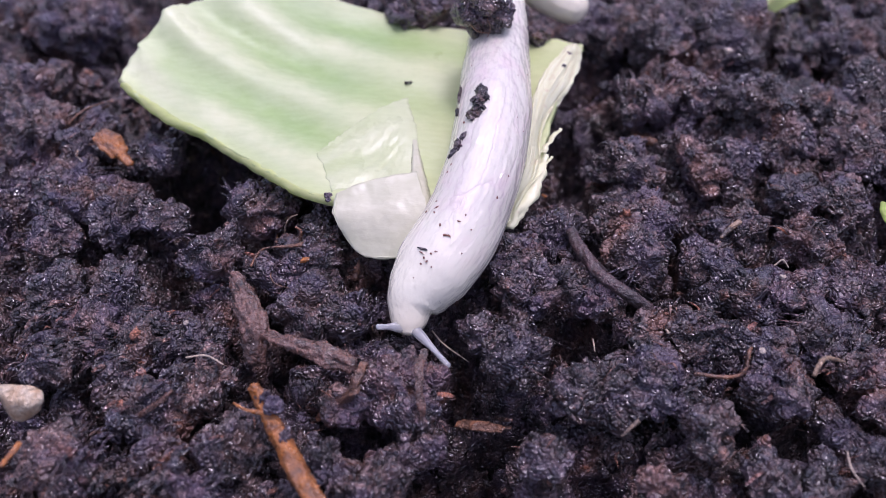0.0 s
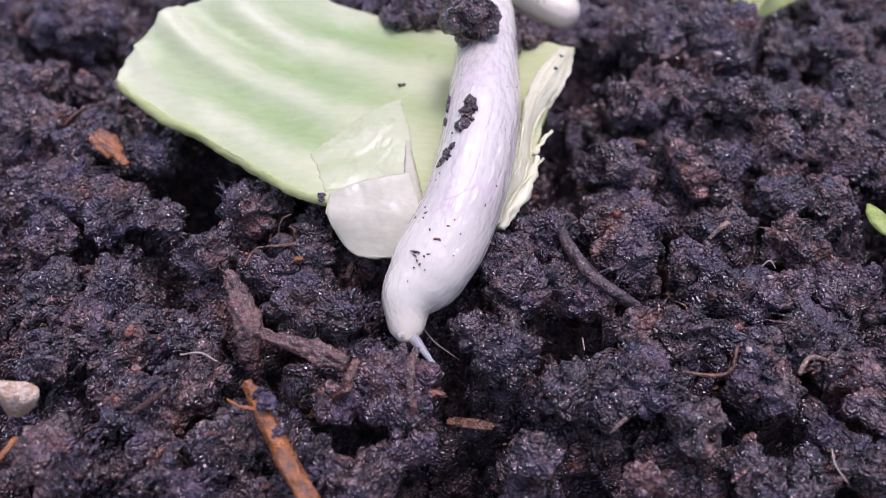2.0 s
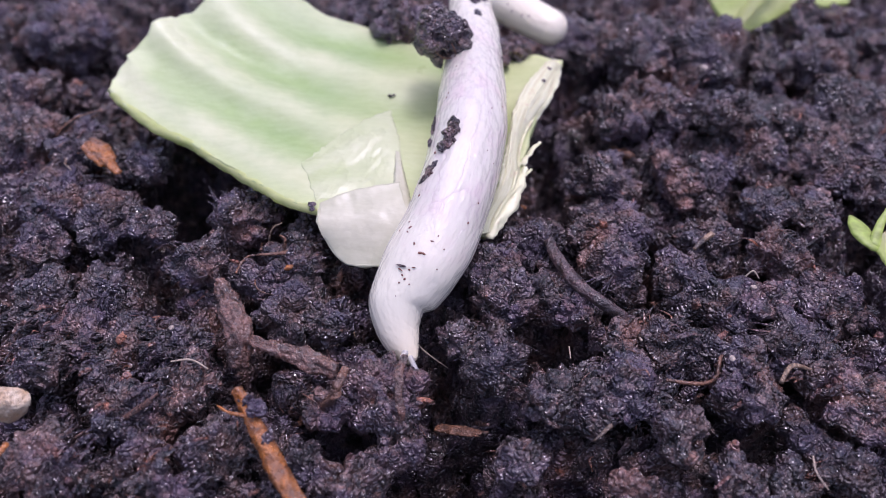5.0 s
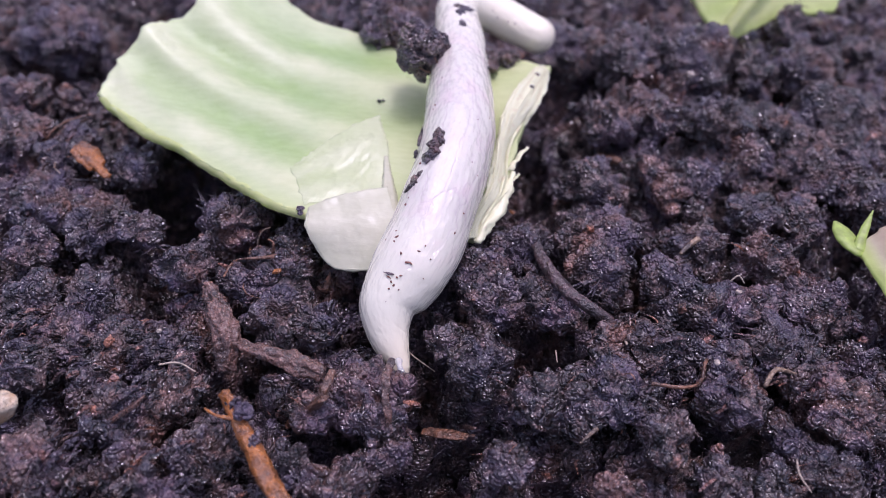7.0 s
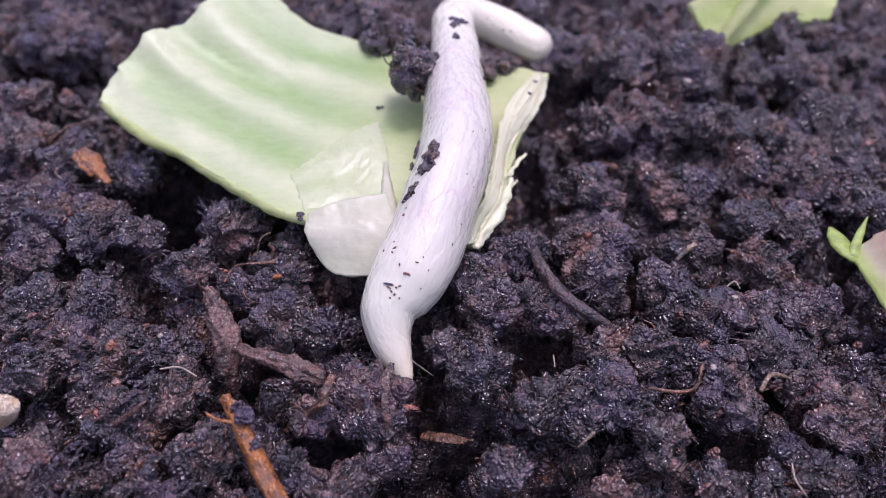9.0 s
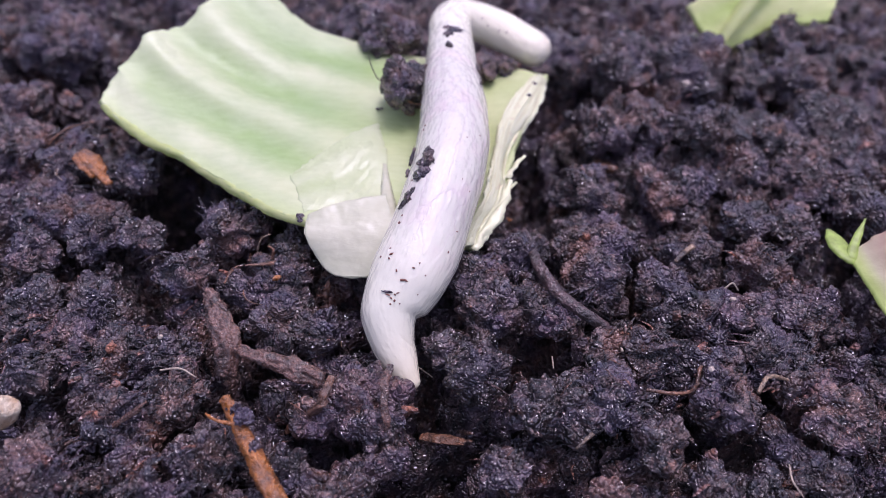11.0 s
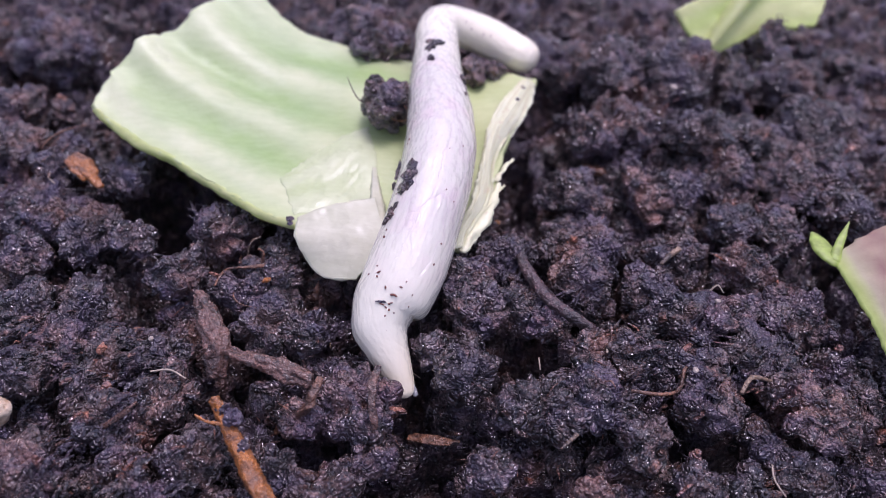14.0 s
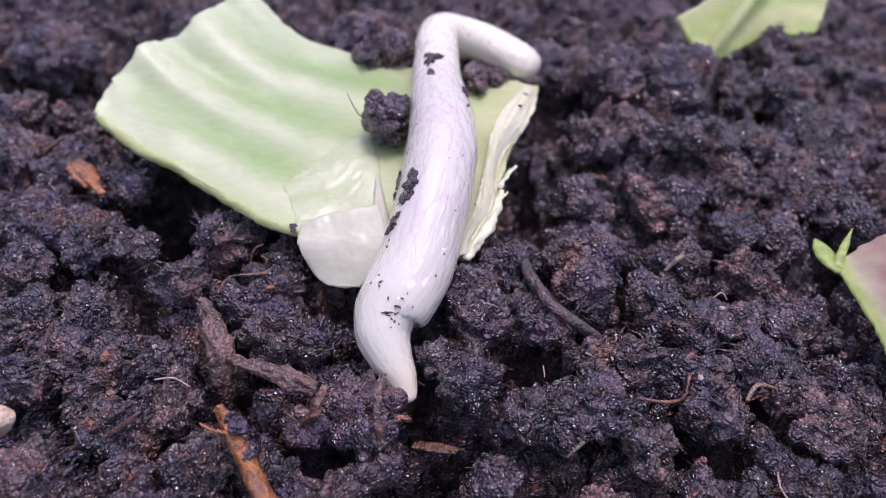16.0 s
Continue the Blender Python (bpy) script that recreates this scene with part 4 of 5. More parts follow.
RED = red_material()
small_sheet("blade", red,
            [(53.9, 59.0, 2.0), (60.0, 58.0, 7.0), (68.0, 57.0, 11)], [(50.9, 74.6, 4.0), (56.0, 76.0, 7.0), (63.0, 77.5, 12), (70.0, 77.0, 13)],
            [(53.9, 59.0, 2.0), (53.4, 62.5, 3.0), (52.4, 67.1, 4.0), (51.3, 72.0, 4.2), (50.9, 74.6, 4.0)], [(68.0, 57.0, 11), (70.0, 67.0, 13), (70.0, 77.0, 13)],
            RED, 0.5, "", nu=50, nv=50, wav=0.5, seed=33.0)
GREEN = plain_material("bright_green_leaf", (0.29, 0.39, 0.08), 0.45, 0.3)
for pts, rad in (([(51.3, 73.0, 4.2), (50.5, 75.4, 4.2), (49.9, 78.2, 4.3)], (0.9, 1.3, 1.5, 1.2, 0.4)), ([(51.2, 73.4, 4.3), (52.2, 75.6, 5.0), (53.8, 78.2, 6.2)], (0.9, 0.6, 0.42, 0.12))):
    v, f = tube(pts, rad, 10, 20, rough=0.2, flat=0.35)
    part("lobe", mesh_of("lobe", v, f, GREEN), red, "bright green fork of the leaf edge")

# ---- the slug ----
slug = thing("slug", "white slug with pinkish back stretched over a cabbage leaf onto soil", "slug")
# Body's middle line, time by time (mm), at the same places along the body, and the body's radius there.
LINE_AT_0 = [(19.9, 114.2, 6), (17.2, 115, 6.6), (14.7, 116.1, 7.5), (12.2, 117, 8.6), (9.1, 117.2, 9.6), (7.2, 116.1, 10.3), (7.1, 113.1, 10.5), (7.4, 107, 10.5), (6.9, 100.8, 10.2), (6.4, 94.7, 10), (6, 88.5, 9.6), (5.1, 82.5, 8.7), (3.6, 76.7, 7.1), (1.5, 72.1, 5.3), (-1, 68.5, 3.7), (-1.9, 67.3, 3.1), (-2.6, 66.4, 2.7), (-3.1, 65.5, 2.2), (-3.5, 64.8, 1.8), (-3.6, 63.4, 1), (-3.7, 62.8, 0.7), (-3.7, 62.4, 0.5)]
LINE_AT_1_5 = [(19.8, 113.7, 6), (17, 114.6, 6.7), (14.4, 115.8, 7.5), (11.8, 116.7, 8.6), (8.7, 116.7, 9.7), (6.9, 115.4, 10.3), (6.8, 112.4, 10.5), (7, 106.2, 10.4), (6.5, 100.1, 10.2), (6.1, 94, 9.9), (5.6, 87.9, 9.5), (4.7, 81.9, 8.5), (3.3, 76.1, 6.9), (1.4, 71.7, 5.2), (-0.7, 68.3, 3.6), (-1.6, 67, 2.9), (-2.3, 66.2, 2.5), (-2.8, 65.3, 2.1), (-3, 64.5, 1.6), (-3.1, 62.8, 0.7), (-3.2, 62.1, 0.4), (-3.2, 61.6, 0.1)]
LINE_AT_3_5 = [(19.6, 113, 6), (16.8, 114.2, 6.7), (14, 115.4, 7.6), (11.2, 116.3, 8.6), (8.1, 116.1, 9.8), (6.4, 114.4, 10.4), (6.3, 111.4, 10.5), (6.6, 105.5, 10.4), (6.1, 99.7, 10.2), (5.9, 93.8, 9.9), (5.5, 88, 9.5), (4.5, 82.3, 8.6), (3.2, 76.8, 7.1), (1.4, 72.5, 5.5), (-0.6, 69.1, 4), (-1.9, 67.1, 3), (-2.5, 66.3, 2.6), (-3.1, 65.4, 2.1), (-3.1, 63.7, 1.2), (-2.6, 62.2, 0.4), (-2.3, 61.6, 0.1), (-2, 61.2, -0.1)]
LINE_AT_6 = [(19.4, 112.3, 6), (16.5, 113.6, 6.7), (13.5, 115, 7.6), (10.5, 115.8, 8.7), (7.3, 115.4, 9.9), (5.9, 113.4, 10.4), (5.8, 110.2, 10.5), (6.1, 104.6, 10.4), (5.9, 99, 10.1), (5.7, 93.5, 9.9), (5.4, 87.9, 9.5), (4.5, 82.5, 8.6), (3.1, 77.2, 7.3), (1.4, 72.7, 5.6), (-0.4, 69.5, 4.2), (-1.6, 67.6, 3.2), (-2.3, 66.5, 2.7), (-2.8, 65.6, 2.2), (-2.5, 63.6, 1.2), (-1.9, 62, 0.3), (-1.2, 60.6, -0.4), (-0.7, 59.5, -0.9)]
LINE_AT_8 = [(19.2, 111.7, 6), (16.3, 113.2, 6.7), (13.2, 114.6, 7.6), (10, 115.4, 8.7), (6.8, 114.8, 9.9), (5.5, 112.5, 10.4), (5.5, 109.3, 10.5), (5.7, 104, 10.4), (5.5, 98.7, 10.1), (5.6, 93.3, 9.9), (5.5, 88, 9.5), (4.6, 82.8, 8.7), (3.2, 77.9, 7.5), (1.6, 73.2, 5.8), (-0.2, 69.6, 4.2), (-1.4, 67.8, 3.3), (-2, 66.7, 2.8), (-2.5, 65.6, 2.3), (-2.4, 63.8, 1.3), (-1.8, 62, 0.3), (-1.1, 60.5, -0.4), (-0.5, 58.9, -1.3)]
LINE_AT_11_5 = [(19, 110.7, 6), (15.9, 112.5, 6.7), (12.6, 114.1, 7.7), (9.2, 114.8, 8.8), (5.9, 113.9, 10), (4.9, 111.2, 10.5), (4.9, 107.9, 10.5), (4.8, 102.9, 10.3), (4.9, 98, 10.1), (5.1, 93, 9.9), (5, 88.1, 9.5), (4.3, 83.2, 8.8), (3.2, 78.5, 7.7), (1.4, 73, 5.7), (-0.2, 69.5, 4.2), (-1.3, 67.5, 3.2), (-1.8, 66.5, 2.7), (-2.2, 65.4, 2.1), (-1.6, 63, 0.8), (-0.5, 60.8, -0.3), (0.4, 59.2, -1.1), (1, 58.6, -1.5)]
LINE_AT_13_5 = [(18.9, 110.3, 6), (15.7, 112.2, 6.7), (12.3, 113.8, 7.7), (8.8, 114.6, 8.8), (5.5, 113.5, 10.1), (4.6, 110.6, 10.5), (4.6, 107.2, 10.5), (4.5, 102.3, 10.3), (4.6, 97.4, 10.1), (4.9, 92.5, 9.8), (4.9, 87.6, 9.5), (4.3, 82.9, 8.7), (3.3, 78.2, 7.6), (1.5, 72.5, 5.5), (-0.2, 68.3, 3.6), (-1.2, 67, 3), (-1.6, 66.1, 2.5), (-1.9, 64.4, 1.6), (-1.1, 62.7, 0.7), (-0.1, 60.8, -0.3), (0.9, 58.8, -1.4), (1.3, 57.9, -1.8)]
LINE_AT_16 = [(18.7, 109.7, 6), (15.5, 111.8, 6.8), (12, 113.5, 7.7), (8.3, 114.2, 8.8), (5, 112.9, 10.2), (4.2, 109.8, 10.5), (4.2, 106.3, 10.5), (4, 101.7, 10.3), (4.3, 97.1, 10), (4.7, 92.5, 9.8), (4.6, 87.9, 9.6), (4, 83.4, 8.9), (3.3, 79, 7.8), (1.5, 72.4, 5.5), (-0.5, 68.3, 3.6), (-1.5, 67.1, 3), (-1.9, 66.3, 2.6), (-2, 64.5, 1.6), (-1.1, 62.4, 0.5), (-0, 60.6, -0.4), (0.7, 58.9, -1.3), (0.9, 58.2, -1.7)]
STATION = np.array([0.0, 3.3, 6.9, 10.3, 13.8, 16.5, 19.7, 25.0, 30.3, 35.7, 41.0, 46.4, 51.6, 56.9, 61.2, 63.5, 64.9, 66.2, 68.2, 70.4, 72.2, 74.1])
RADIUS = np.array([0.4, 2.7, 2.85, 2.9, 2.9, 2.9, 2.98, 3.35, 3.85, 4.2, 4.38, 4.42, 4.44, 4.5, 4.4, 3.95, 3.53, 3.04, 2.45, 1.9, 1.25, 0.75])
LINE_T = np.array([0, 1.5, 3.5, 6, 8, 11.5, 13.5, 16])
LINES = np.array([LINE_AT_0, LINE_AT_1_5, LINE_AT_3_5, LINE_AT_6, LINE_AT_8, LINE_AT_11_5, LINE_AT_13_5, LINE_AT_16], dtype=float).reshape(len(LINE_T), -1)
BODY = float(STATION[-1])
LINE_CACHE = {}


def line_at(t):
    if t not in LINE_CACHE:
        LINE_CACHE[t] = spline_at(LINES, LINE_T, [t])[0].reshape(-1, 3)
    return LINE_CACHE[t]


def body_point(b, t):
    return spline_at(line_at(t), STATION, [b])[0]


def body_frame(b, t):
    p = body_point(b, t)
    d = body_point(min(b + 2.6, BODY), t) - body_point(max(b - 2.6, 0), t)  # the rings lean gently into the bends
    x = Vector(d).normalized()
    y = Vector((0, 0, 1)).cross(x).normalized()
    z = x.cross(y)
    m = Matrix((x, y, z)).transposed().to_4x4()
    m.translation = Vector(p) * MM
    return m


def body_radius(b):
    b = np.asarray(b, dtype=float)
    r = spline_at(RADIUS[1:, None], STATION[1:], np.maximum(np.atleast_1d(b), STATION[1]))[:, 0].reshape(b.shape)
    r = np.where(b < 2.6, np.minimum(r, 2.6 * np.sqrt(np.clip(b / 2.6, 0, 1) * (2 - np.clip(b / 2.6, 0, 1))) + 0.05), r)
    return np.where(b > BODY - 2, np.minimum(r, 1.15 * np.sqrt(np.clip((BODY - b) / 1.3, 0, None)) + 0.03), r)


EDGES = np.r_[np.linspace(0, 57, 72), np.linspace(57, BODY, 46)[1:]]  # the rings are closest together in the neck
SEGMENTS = len(EDGES) - 1
MIDDLES = (EDGES[1:] + EDGES[:-1]) / 2
SIDES = 64
TIMES = [0, 0.5, 1, 1.5, 2, 2.5, 3, 3.5, 4.5, 5.5, 6, 6.5, 7, 7.5, 8, 8.5, 9, 10, 11, 11.5, 12, 12.5, 13, 13.5, 14, 14.5, 15, 15.5, 16]
KEYED = []


def segment_mesh(k):
    """One ring of the body, in its own space with x along the body; it has the body's mean bend and reaches under its neighbours."""
    b0, step = float(MIDDLES[k]), float(EDGES[k + 1] - EDGES[k])
    pace = np.linalg.norm(body_point(min(b0 + 1, BODY), 8.0) - body_point(max(b0 - 1, 0), 8.0)) / (min(b0 + 1, BODY) - max(b0 - 1, 0))
    gaps = [np.linalg.norm(body_point(min(b0 + step, BODY), t) - body_point(b0, t)) / (step * pace) for t in (0, 3, 6, 8, 11, 14, 16)]
    widest = max(1.0, *gaps) + 0.12
    narrows = b0 > 61.5  # towards the head each ring slips out of the one behind it, elsewhere it slips into the next
    lo, hi = (b0 - step * (widest + 0.25), b0 + step * 0.75) if narrows else (b0 - step * 0.75, b0 + step * (widest + 0.25))
    first, last = k == 0, k == SEGMENTS - 1
    rows = np.linspace(max(lo, 0.05), min(hi, BODY - 0.05), 15)
    if first:
        rows = np.r_[np.array([0, 0.03, 0.1, 0.25, 0.5]), np.linspace(0.8, hi, 8)]
    if last:
        rows = np.r_[np.linspace(BODY - 1.5, BODY - 0.9, 6), BODY - np.array([0.6, 0.35, 0.15, 0.04, 0])]
    r = body_radius(rows)
    ahead = (rows - b0) / step
    slope = abs(float(body_radius(b0 - 0.5) - body_radius(b0 + 0.5)))
    reach = -ahead if narrows else ahead
    short = (0.02 + 0.3 * slope) * np.clip((-0.45 - reach) / 0.3, 0, 1) ** 1.5
    long = (0.05 + 0.45 * slope) * np.clip((reach - widest + 0.45) / 0.7, 0, 1) ** 1.5
    tuck = (0 if first or last else short) + long + (0 if first or last else 0.02 * ahead**2)
    th = np.linspace(0, 2 * np.pi, SIDES, endpoint=False)
    c, s = np.cos(th), np.sin(th)
    rest = np.stack([np.repeat(rows, SIDES), np.tile(c, len(rows)) * np.repeat(r, SIDES), np.tile(s, len(rows)) * np.repeat(r, SIDES)], -1)
    q = rest * (0.4, 1, 1)
    wrinkle = 0.04 * np.abs(gnoise(q / 0.9)) - 0.03 * np.exp(-(gnoise(q / 2.2 + 7) / 0.05) ** 2) + 0.22 * gnoise(rest / 5.0 + 1.0)
    wrinkle += 0.12 * (0.2 - np.abs(gnoise(rest * (0.07, 0.55, 0.55) + 5.0)))
    rr = np.repeat(r, SIDES) + wrinkle * np.minimum(1, np.repeat(r, SIDES) / 2) - np.repeat(tuck, SIDES)
    y, z = np.tile(c, len(rows)) * rr, np.tile(s, len(rows)) * rr * 0.94
    z = np.where(z < -0.72 * rr, -0.72 * rr - 0.15 * (-0.72 * rr - z), z)
    home = body_frame(b0, 8.0).inverted()
    v, bare = [], []
    lift = np.repeat(tuck, SIDES)
    for i, b in enumerate(rows):
        m = np.array(home @ body_frame(b, 8.0))
        loc = np.stack([np.zeros(SIDES), y[i * SIDES:(i + 1) * SIDES], z[i * SIDES:(i + 1) * SIDES]], -1)
        v.append(loc @ m[:3, :3].T + m[:3, 3] / MM)
        bare.append((loc * (1 + (lift / rr)[i * SIDES])) @ m[:3, :3].T + m[:3, 3] / MM)
    v = np.vstack(v)
    bare = np.array(bare)
    i = np.arange(len(rows) - 1)[:, None] * SIDES + np.arange(SIDES)[None]
    j = np.arange(len(rows) - 1)[:, None] * SIDES + (np.arange(SIDES)[None] + 1) % SIDES
    f = np.stack([i, i + SIDES, j + SIDES, j], -1).reshape(-1, 4)[:, ::-1]
    me = mesh_of("body_segment", v, f, SKIN)
    store(me, "rest", rest)
    if not (first or last):  # the skin's shading runs on over the tucked ends
        around = np.roll(bare, -1, axis=1) - np.roll(bare, 1, axis=1)
        n = np.cross(around, np.gradient(bare, axis=0))
        n /= np.linalg.norm(n, axis=2)[..., None] + 1e-12
        if (n * (bare - bare.mean(axis=1, keepdims=True))).sum() < 0:
            n = -n
        me.normals_split_custom_set_from_vertices(n.reshape(-1, 3).tolist())
    return me


segments = []
for k in range(SEGMENTS):
    name = "tail_tip" if k == 0 else "head" if k == SEGMENTS - 1 else "body_segment"
    seg = part(name, segment_mesh(k), slug)
    segments.append(seg)
    KEYED.append((seg, float(MIDDLES[k])))


# The skin creeps forward over the body's bulge: how far it has slid along and turned round it, relative to 8 s.
FLOW_T = [0, 1.5, 3.5, 6, 8, 11.5, 13.5, 16]
FLOW_AT = [0, 21, 48, 52.4, 57, 62.7, 70]
FLOW = [[0, -1.5, -4.3, -4.0, -3.9, -3.1, 0], [0, -1.2, -4.0, -3.8, -3.9, -3.2, 0], [0, -0.8, -2.6, -2.8, -2.4, -1.7, 0], [0, -0.2, -1.5, -1.5, -1.2, -0.8, 0],
        [0, 0, 0, 0, 0, 0, 0], [0, 1.5, 1.7, 1.2, 1.0, 0.7, 0], [0, 2.1, 2.2, 1.9, 1.2, 0.7, 0], [0, 3.8, 3.4, 2.4, 1.5, 1.4, 0]]
ROLL = [[0, -8, -4, 4, 10, 5, 0], [0, -8, -7, 0, 10, 8, 0], [0, -6, -5, 2, 8, 4, 0], [0, -4, -2, 4, 5, 3, 0],
        [0, 0, 0, 0, 0, 0, 0], [0, 10, 4, 2, 0, 2, 0], [0, 16, 8, 8, 3, -4, 0], [0, 18, 10, 10, 3, -12, 0]]


def speck_frame(b, angle, t):
    slid = np.interp(t, FLOW_T, [np.interp(b, FLOW_AT, row) for row in FLOW])
    a = radians(angle + np.interp(t, FLOW_T, [np.interp(b, FLOW_AT, row) for row in ROLL]))
    at = min(b + slid, BODY - 1)
    r = float(body_radius(at))
    return body_frame(at, t) @ Matrix.Translation(Vector((0, math.cos(a) * r, math.sin(a) * r * 0.94)) * MM) @ Matrix.Rotation(a - math.pi / 2, 4, "X")


SPECKS = []


def speck(b, angle, size, turn=0.0, mat=None, flat=0.4):
    """A bit of soil stuck to the skin, at 8 s: how far along the body, angle in degrees from the slug's side over its back, size along, across and up."""
    seed = 1.3 * len(SPECKS)
    v, f = ICO[2] if max(size) < 0.5 else ICO[4] if max(size) > 1 else ICO[3]
    p = v * np.array(size) * (0.75 if max(size) < 0.5 else 1.0)
    p = p * (1 + 0.9 * gnoise(v * 1.7 + seed * 3.7) + 0.5 * gnoise(v * 4.0 + seed) + 0.35 * gnoise(v * 8.0 + seed))[:, None]
    p[:, 2] = p[:, 2] * flat + 0.05
    c, n = math.cos(radians(turn)), math.sin(radians(turn))
    p[:, :2] = p[:, :2] @ np.array([[c, n], [-n, c]])
    ob = part("soil_speck", mesh_of("soil_speck", p, f, mat or (SPECK if max(size) < 0.5 else SOIL)), slug)
    SPECKS.append((ob, b, angle))
    return ob


# ---- carried clod, tentacles and soil on the slug ----
carried = thing("carried_clod", "small round clod of wet soil with fibres beside the slug", "soil clod")
part("lump", clod_mesh("lump", (3.2, 3.0, 3.0), 311.0, level=5, lump=0.7)[0], carried)
for pts, rad in (
    ([(-2.4, 0.6, 0.6), (-3.4, 1.2, 1.6), (-3.7, 1.8, 3.2), (-3.6, 2.4, 4.6)], (0.12, 0.09, 0.07, 0.04)),
    ([(-2.0, -2.2, -0.6), (-0.6, -2.9, -1.6), (0.8, -2.8, -1.9)], (0.10, 0.12, 0.06)),
    ([(-1.6, -2.0, 1.6), (0.2, -2.6, 1.4), (1.8, -2.2, 0.8)], (0.14, 0.16, 0.08)),
    ([(0.4, -2.9, 0.2), (0.8, -3.2, -1.0), (0.5, -3.0, -2.4)], (0.07, 0.08, 0.05)),
):
    v, f = tube(pts, rad, 6, 14)
    part("fibre", mesh_of("fibre", v, f, CHIP if rad[0] < 0.11 else TWIG), carried, "thin dark root fibre")
CLOD_WAY = [(0, 4.8, 99.8, 16.1, 0), (1.5, 4.3, 99.2, 15.9, 4), (3.5, 3.0, 98.9, 15.5, 10), (6, 1.5, 100.1, 13.5, 18), (8, 0.7, 99.4, 12.1, 24), (11.5, -1.1, 98.7, 9.2, 35), (13.5, -1.8, 97.1, 8.8, 40), (16, -2.1, 95.2, 8.7, 45)]


def tentacle(name, length, radius, tip, label):
    n = 18
    pts = [(-length, 0, 0), (-length * 0.5, 0, 0.06), (-0.3, 0, 0), (0, 0, 0)]
    v, f = tube(pts, (radius * 2.2, radius * 2.1, radius * 1.7, radius * 1.25, radius, tip, tip * 0.9), 14, n)
    return part(name, mesh_of(name, v, f, TENT), slug, label)


upper_tentacle = tentacle("upper_tentacle", 6.0, 0.28, 0.31, "translucent pale eye tentacle")
side_tentacle = tentacle("side_tentacle", 3.0, 0.28, 0.32, "short pale eye tentacle")
# Tips of the tentacles, time by time.
UPPER_TIP = [(0, 0.6, 58.1, 0.6), (0.5, 0.7, 58, 0.5), (1, 0.6, 57.7, 0.4), (1.5, 1, 56.9, 0.3), (2, 0.8, 57, 0.2), (2.5, 0.5, 57.1, 0.1), (3, 0.2, 57.1, 0), (3.5, -0.1, 57.1, 0), (6, -0.1, 57.7, -0.3), (7, -0.4, 58.1, -0.6), (8, -0.4, 58.1, -0.8), (9, -0.1, 58.4, -1.2), (11.5, 1, 59, -1.8), (12, 1.3, 58.7, -1.6), (12.5, 2.1, 58.4, -1.4), (13.5, 2.1, 58.2, -1.8), (14.5, 2.4, 58.2, -2), (15, 2.1, 59.3, -3), (16, 0.4, 61.1, -4.5)]
SIDE_TIP = [(0, -6.8, 61.8, 2.4), (0.5, -6.0, 61.7, 2.4), (1, -4.9, 61.6, 2.3), (1.5, -3.9, 61.2, 1.6), (2.5, -3.5, 60.6, 1.9), (3.5, -3.1, 59.4, 2), (6, -1.5, 58.8, 1.5), (7, -0.9, 58.2, 1.2), (8, -1, 58.8, 0.6), (9, -1.6, 62.9, -2.5), (12.5, -1.1, 62.9, -3), (16, -1, 64, -3)]
speck(46.6, 111, (1.3, 0.55, 0.9), 25)
speck(47.6, 116, (0.9, 0.75, 1), 0)
speck(49.2, 117, (0.95, 0.8, 0.9), -20)
speck(48.5, 108, (0.7, 0.35, 0.6), 40)
speck(45, 160, (1.2, 0.35, 0.6), 5)
speck(47.8, 158, (0.6, 0.3, 0.5), 0)
speck(52.4, 125, (0.8, 0.5, 0.8), 30)
speck(53.1, 131, (0.7, 0.4, 0.6), -30)
speck(51.6, 122, (0.5, 0.4, 0.5), 0)
speck(55.4, 124, (0.25, 0.22, 0.25), 0)
speck(54.5, 124, (0.18, 0.15, 0.2), 0)
speck(50, 130, (0.2, 0.16, 0.2), 0)
speck(63.6, 92, (0.13, 0.55, 0.18), 10)
speck(63.9, 90, (0.1, 0.42, 0.14), -8)
speck(64.4, 78, (0.2, 0.16, 0.2), 0)
speck(63.6, 78, (0.14, 0.2, 0.15), 0)
speck(61.9, 76, (0.16, 0.38, 0.2), 25)
speck(61.3, 90, (0.25, 0.12, 0.15), 30)
speck(61.8, 71, (0.14, 0.3, 0.15), -10)
speck(59.7, 110, (0.18, 0.34, 0.2), 40)
speck(60.3, 128, (0.2, 0.15, 0.2), 0)
speck(60.3, 110, (0.12, 0.25, 0.15), -30)
speck(60.3, 70, (0.1, 0.24, 0.12), 20)
speck(60.4, 50, (0.12, 0.1, 0.1), 0)
speck(62.4, 44, (0.1, 0.1, 0.1), 0)
speck(66.2, 84, (0.1, 0.09, 0.1), 0)
speck(64.6, 68, (0.1, 0.12, 0.1), 0)
speck(59, 117, (0.12, 0.22, 0.14), 15)
speck(64.2, 84, (0.12, 0.2, 0.14), -40)
speck(63.3, 74, (0.1, 0.26, 0.12), 30)
speck(59.5, 66, (0.14, 0.1, 0.1), 0)
speck(64.9, 84, (0.14, 0.14, 0.14), 0)
speck(56.7, 36, (0.2, 0.12, 0.14), 0)
speck(54.3, 34, (0.1, 0.16, 0.12), 0)
speck(49.6, 34, (0.13, 0.11, 0.12), 0)
speck(41.7, 38, (0.16, 0.12, 0.13), 0)
speck(48.7, 52, (0.1, 0.1, 0.1), 0)
speck(40.7, 134, (0.24, 0.13, 0.16), 0)
speck(41.4, 137, (0.2, 0.14, 0.16), 20)
speck(36.1, 124, (0.18, 0.12, 0.14), 0)
speck(37.6, 128, (0.12, 0.1, 0.1), 0)
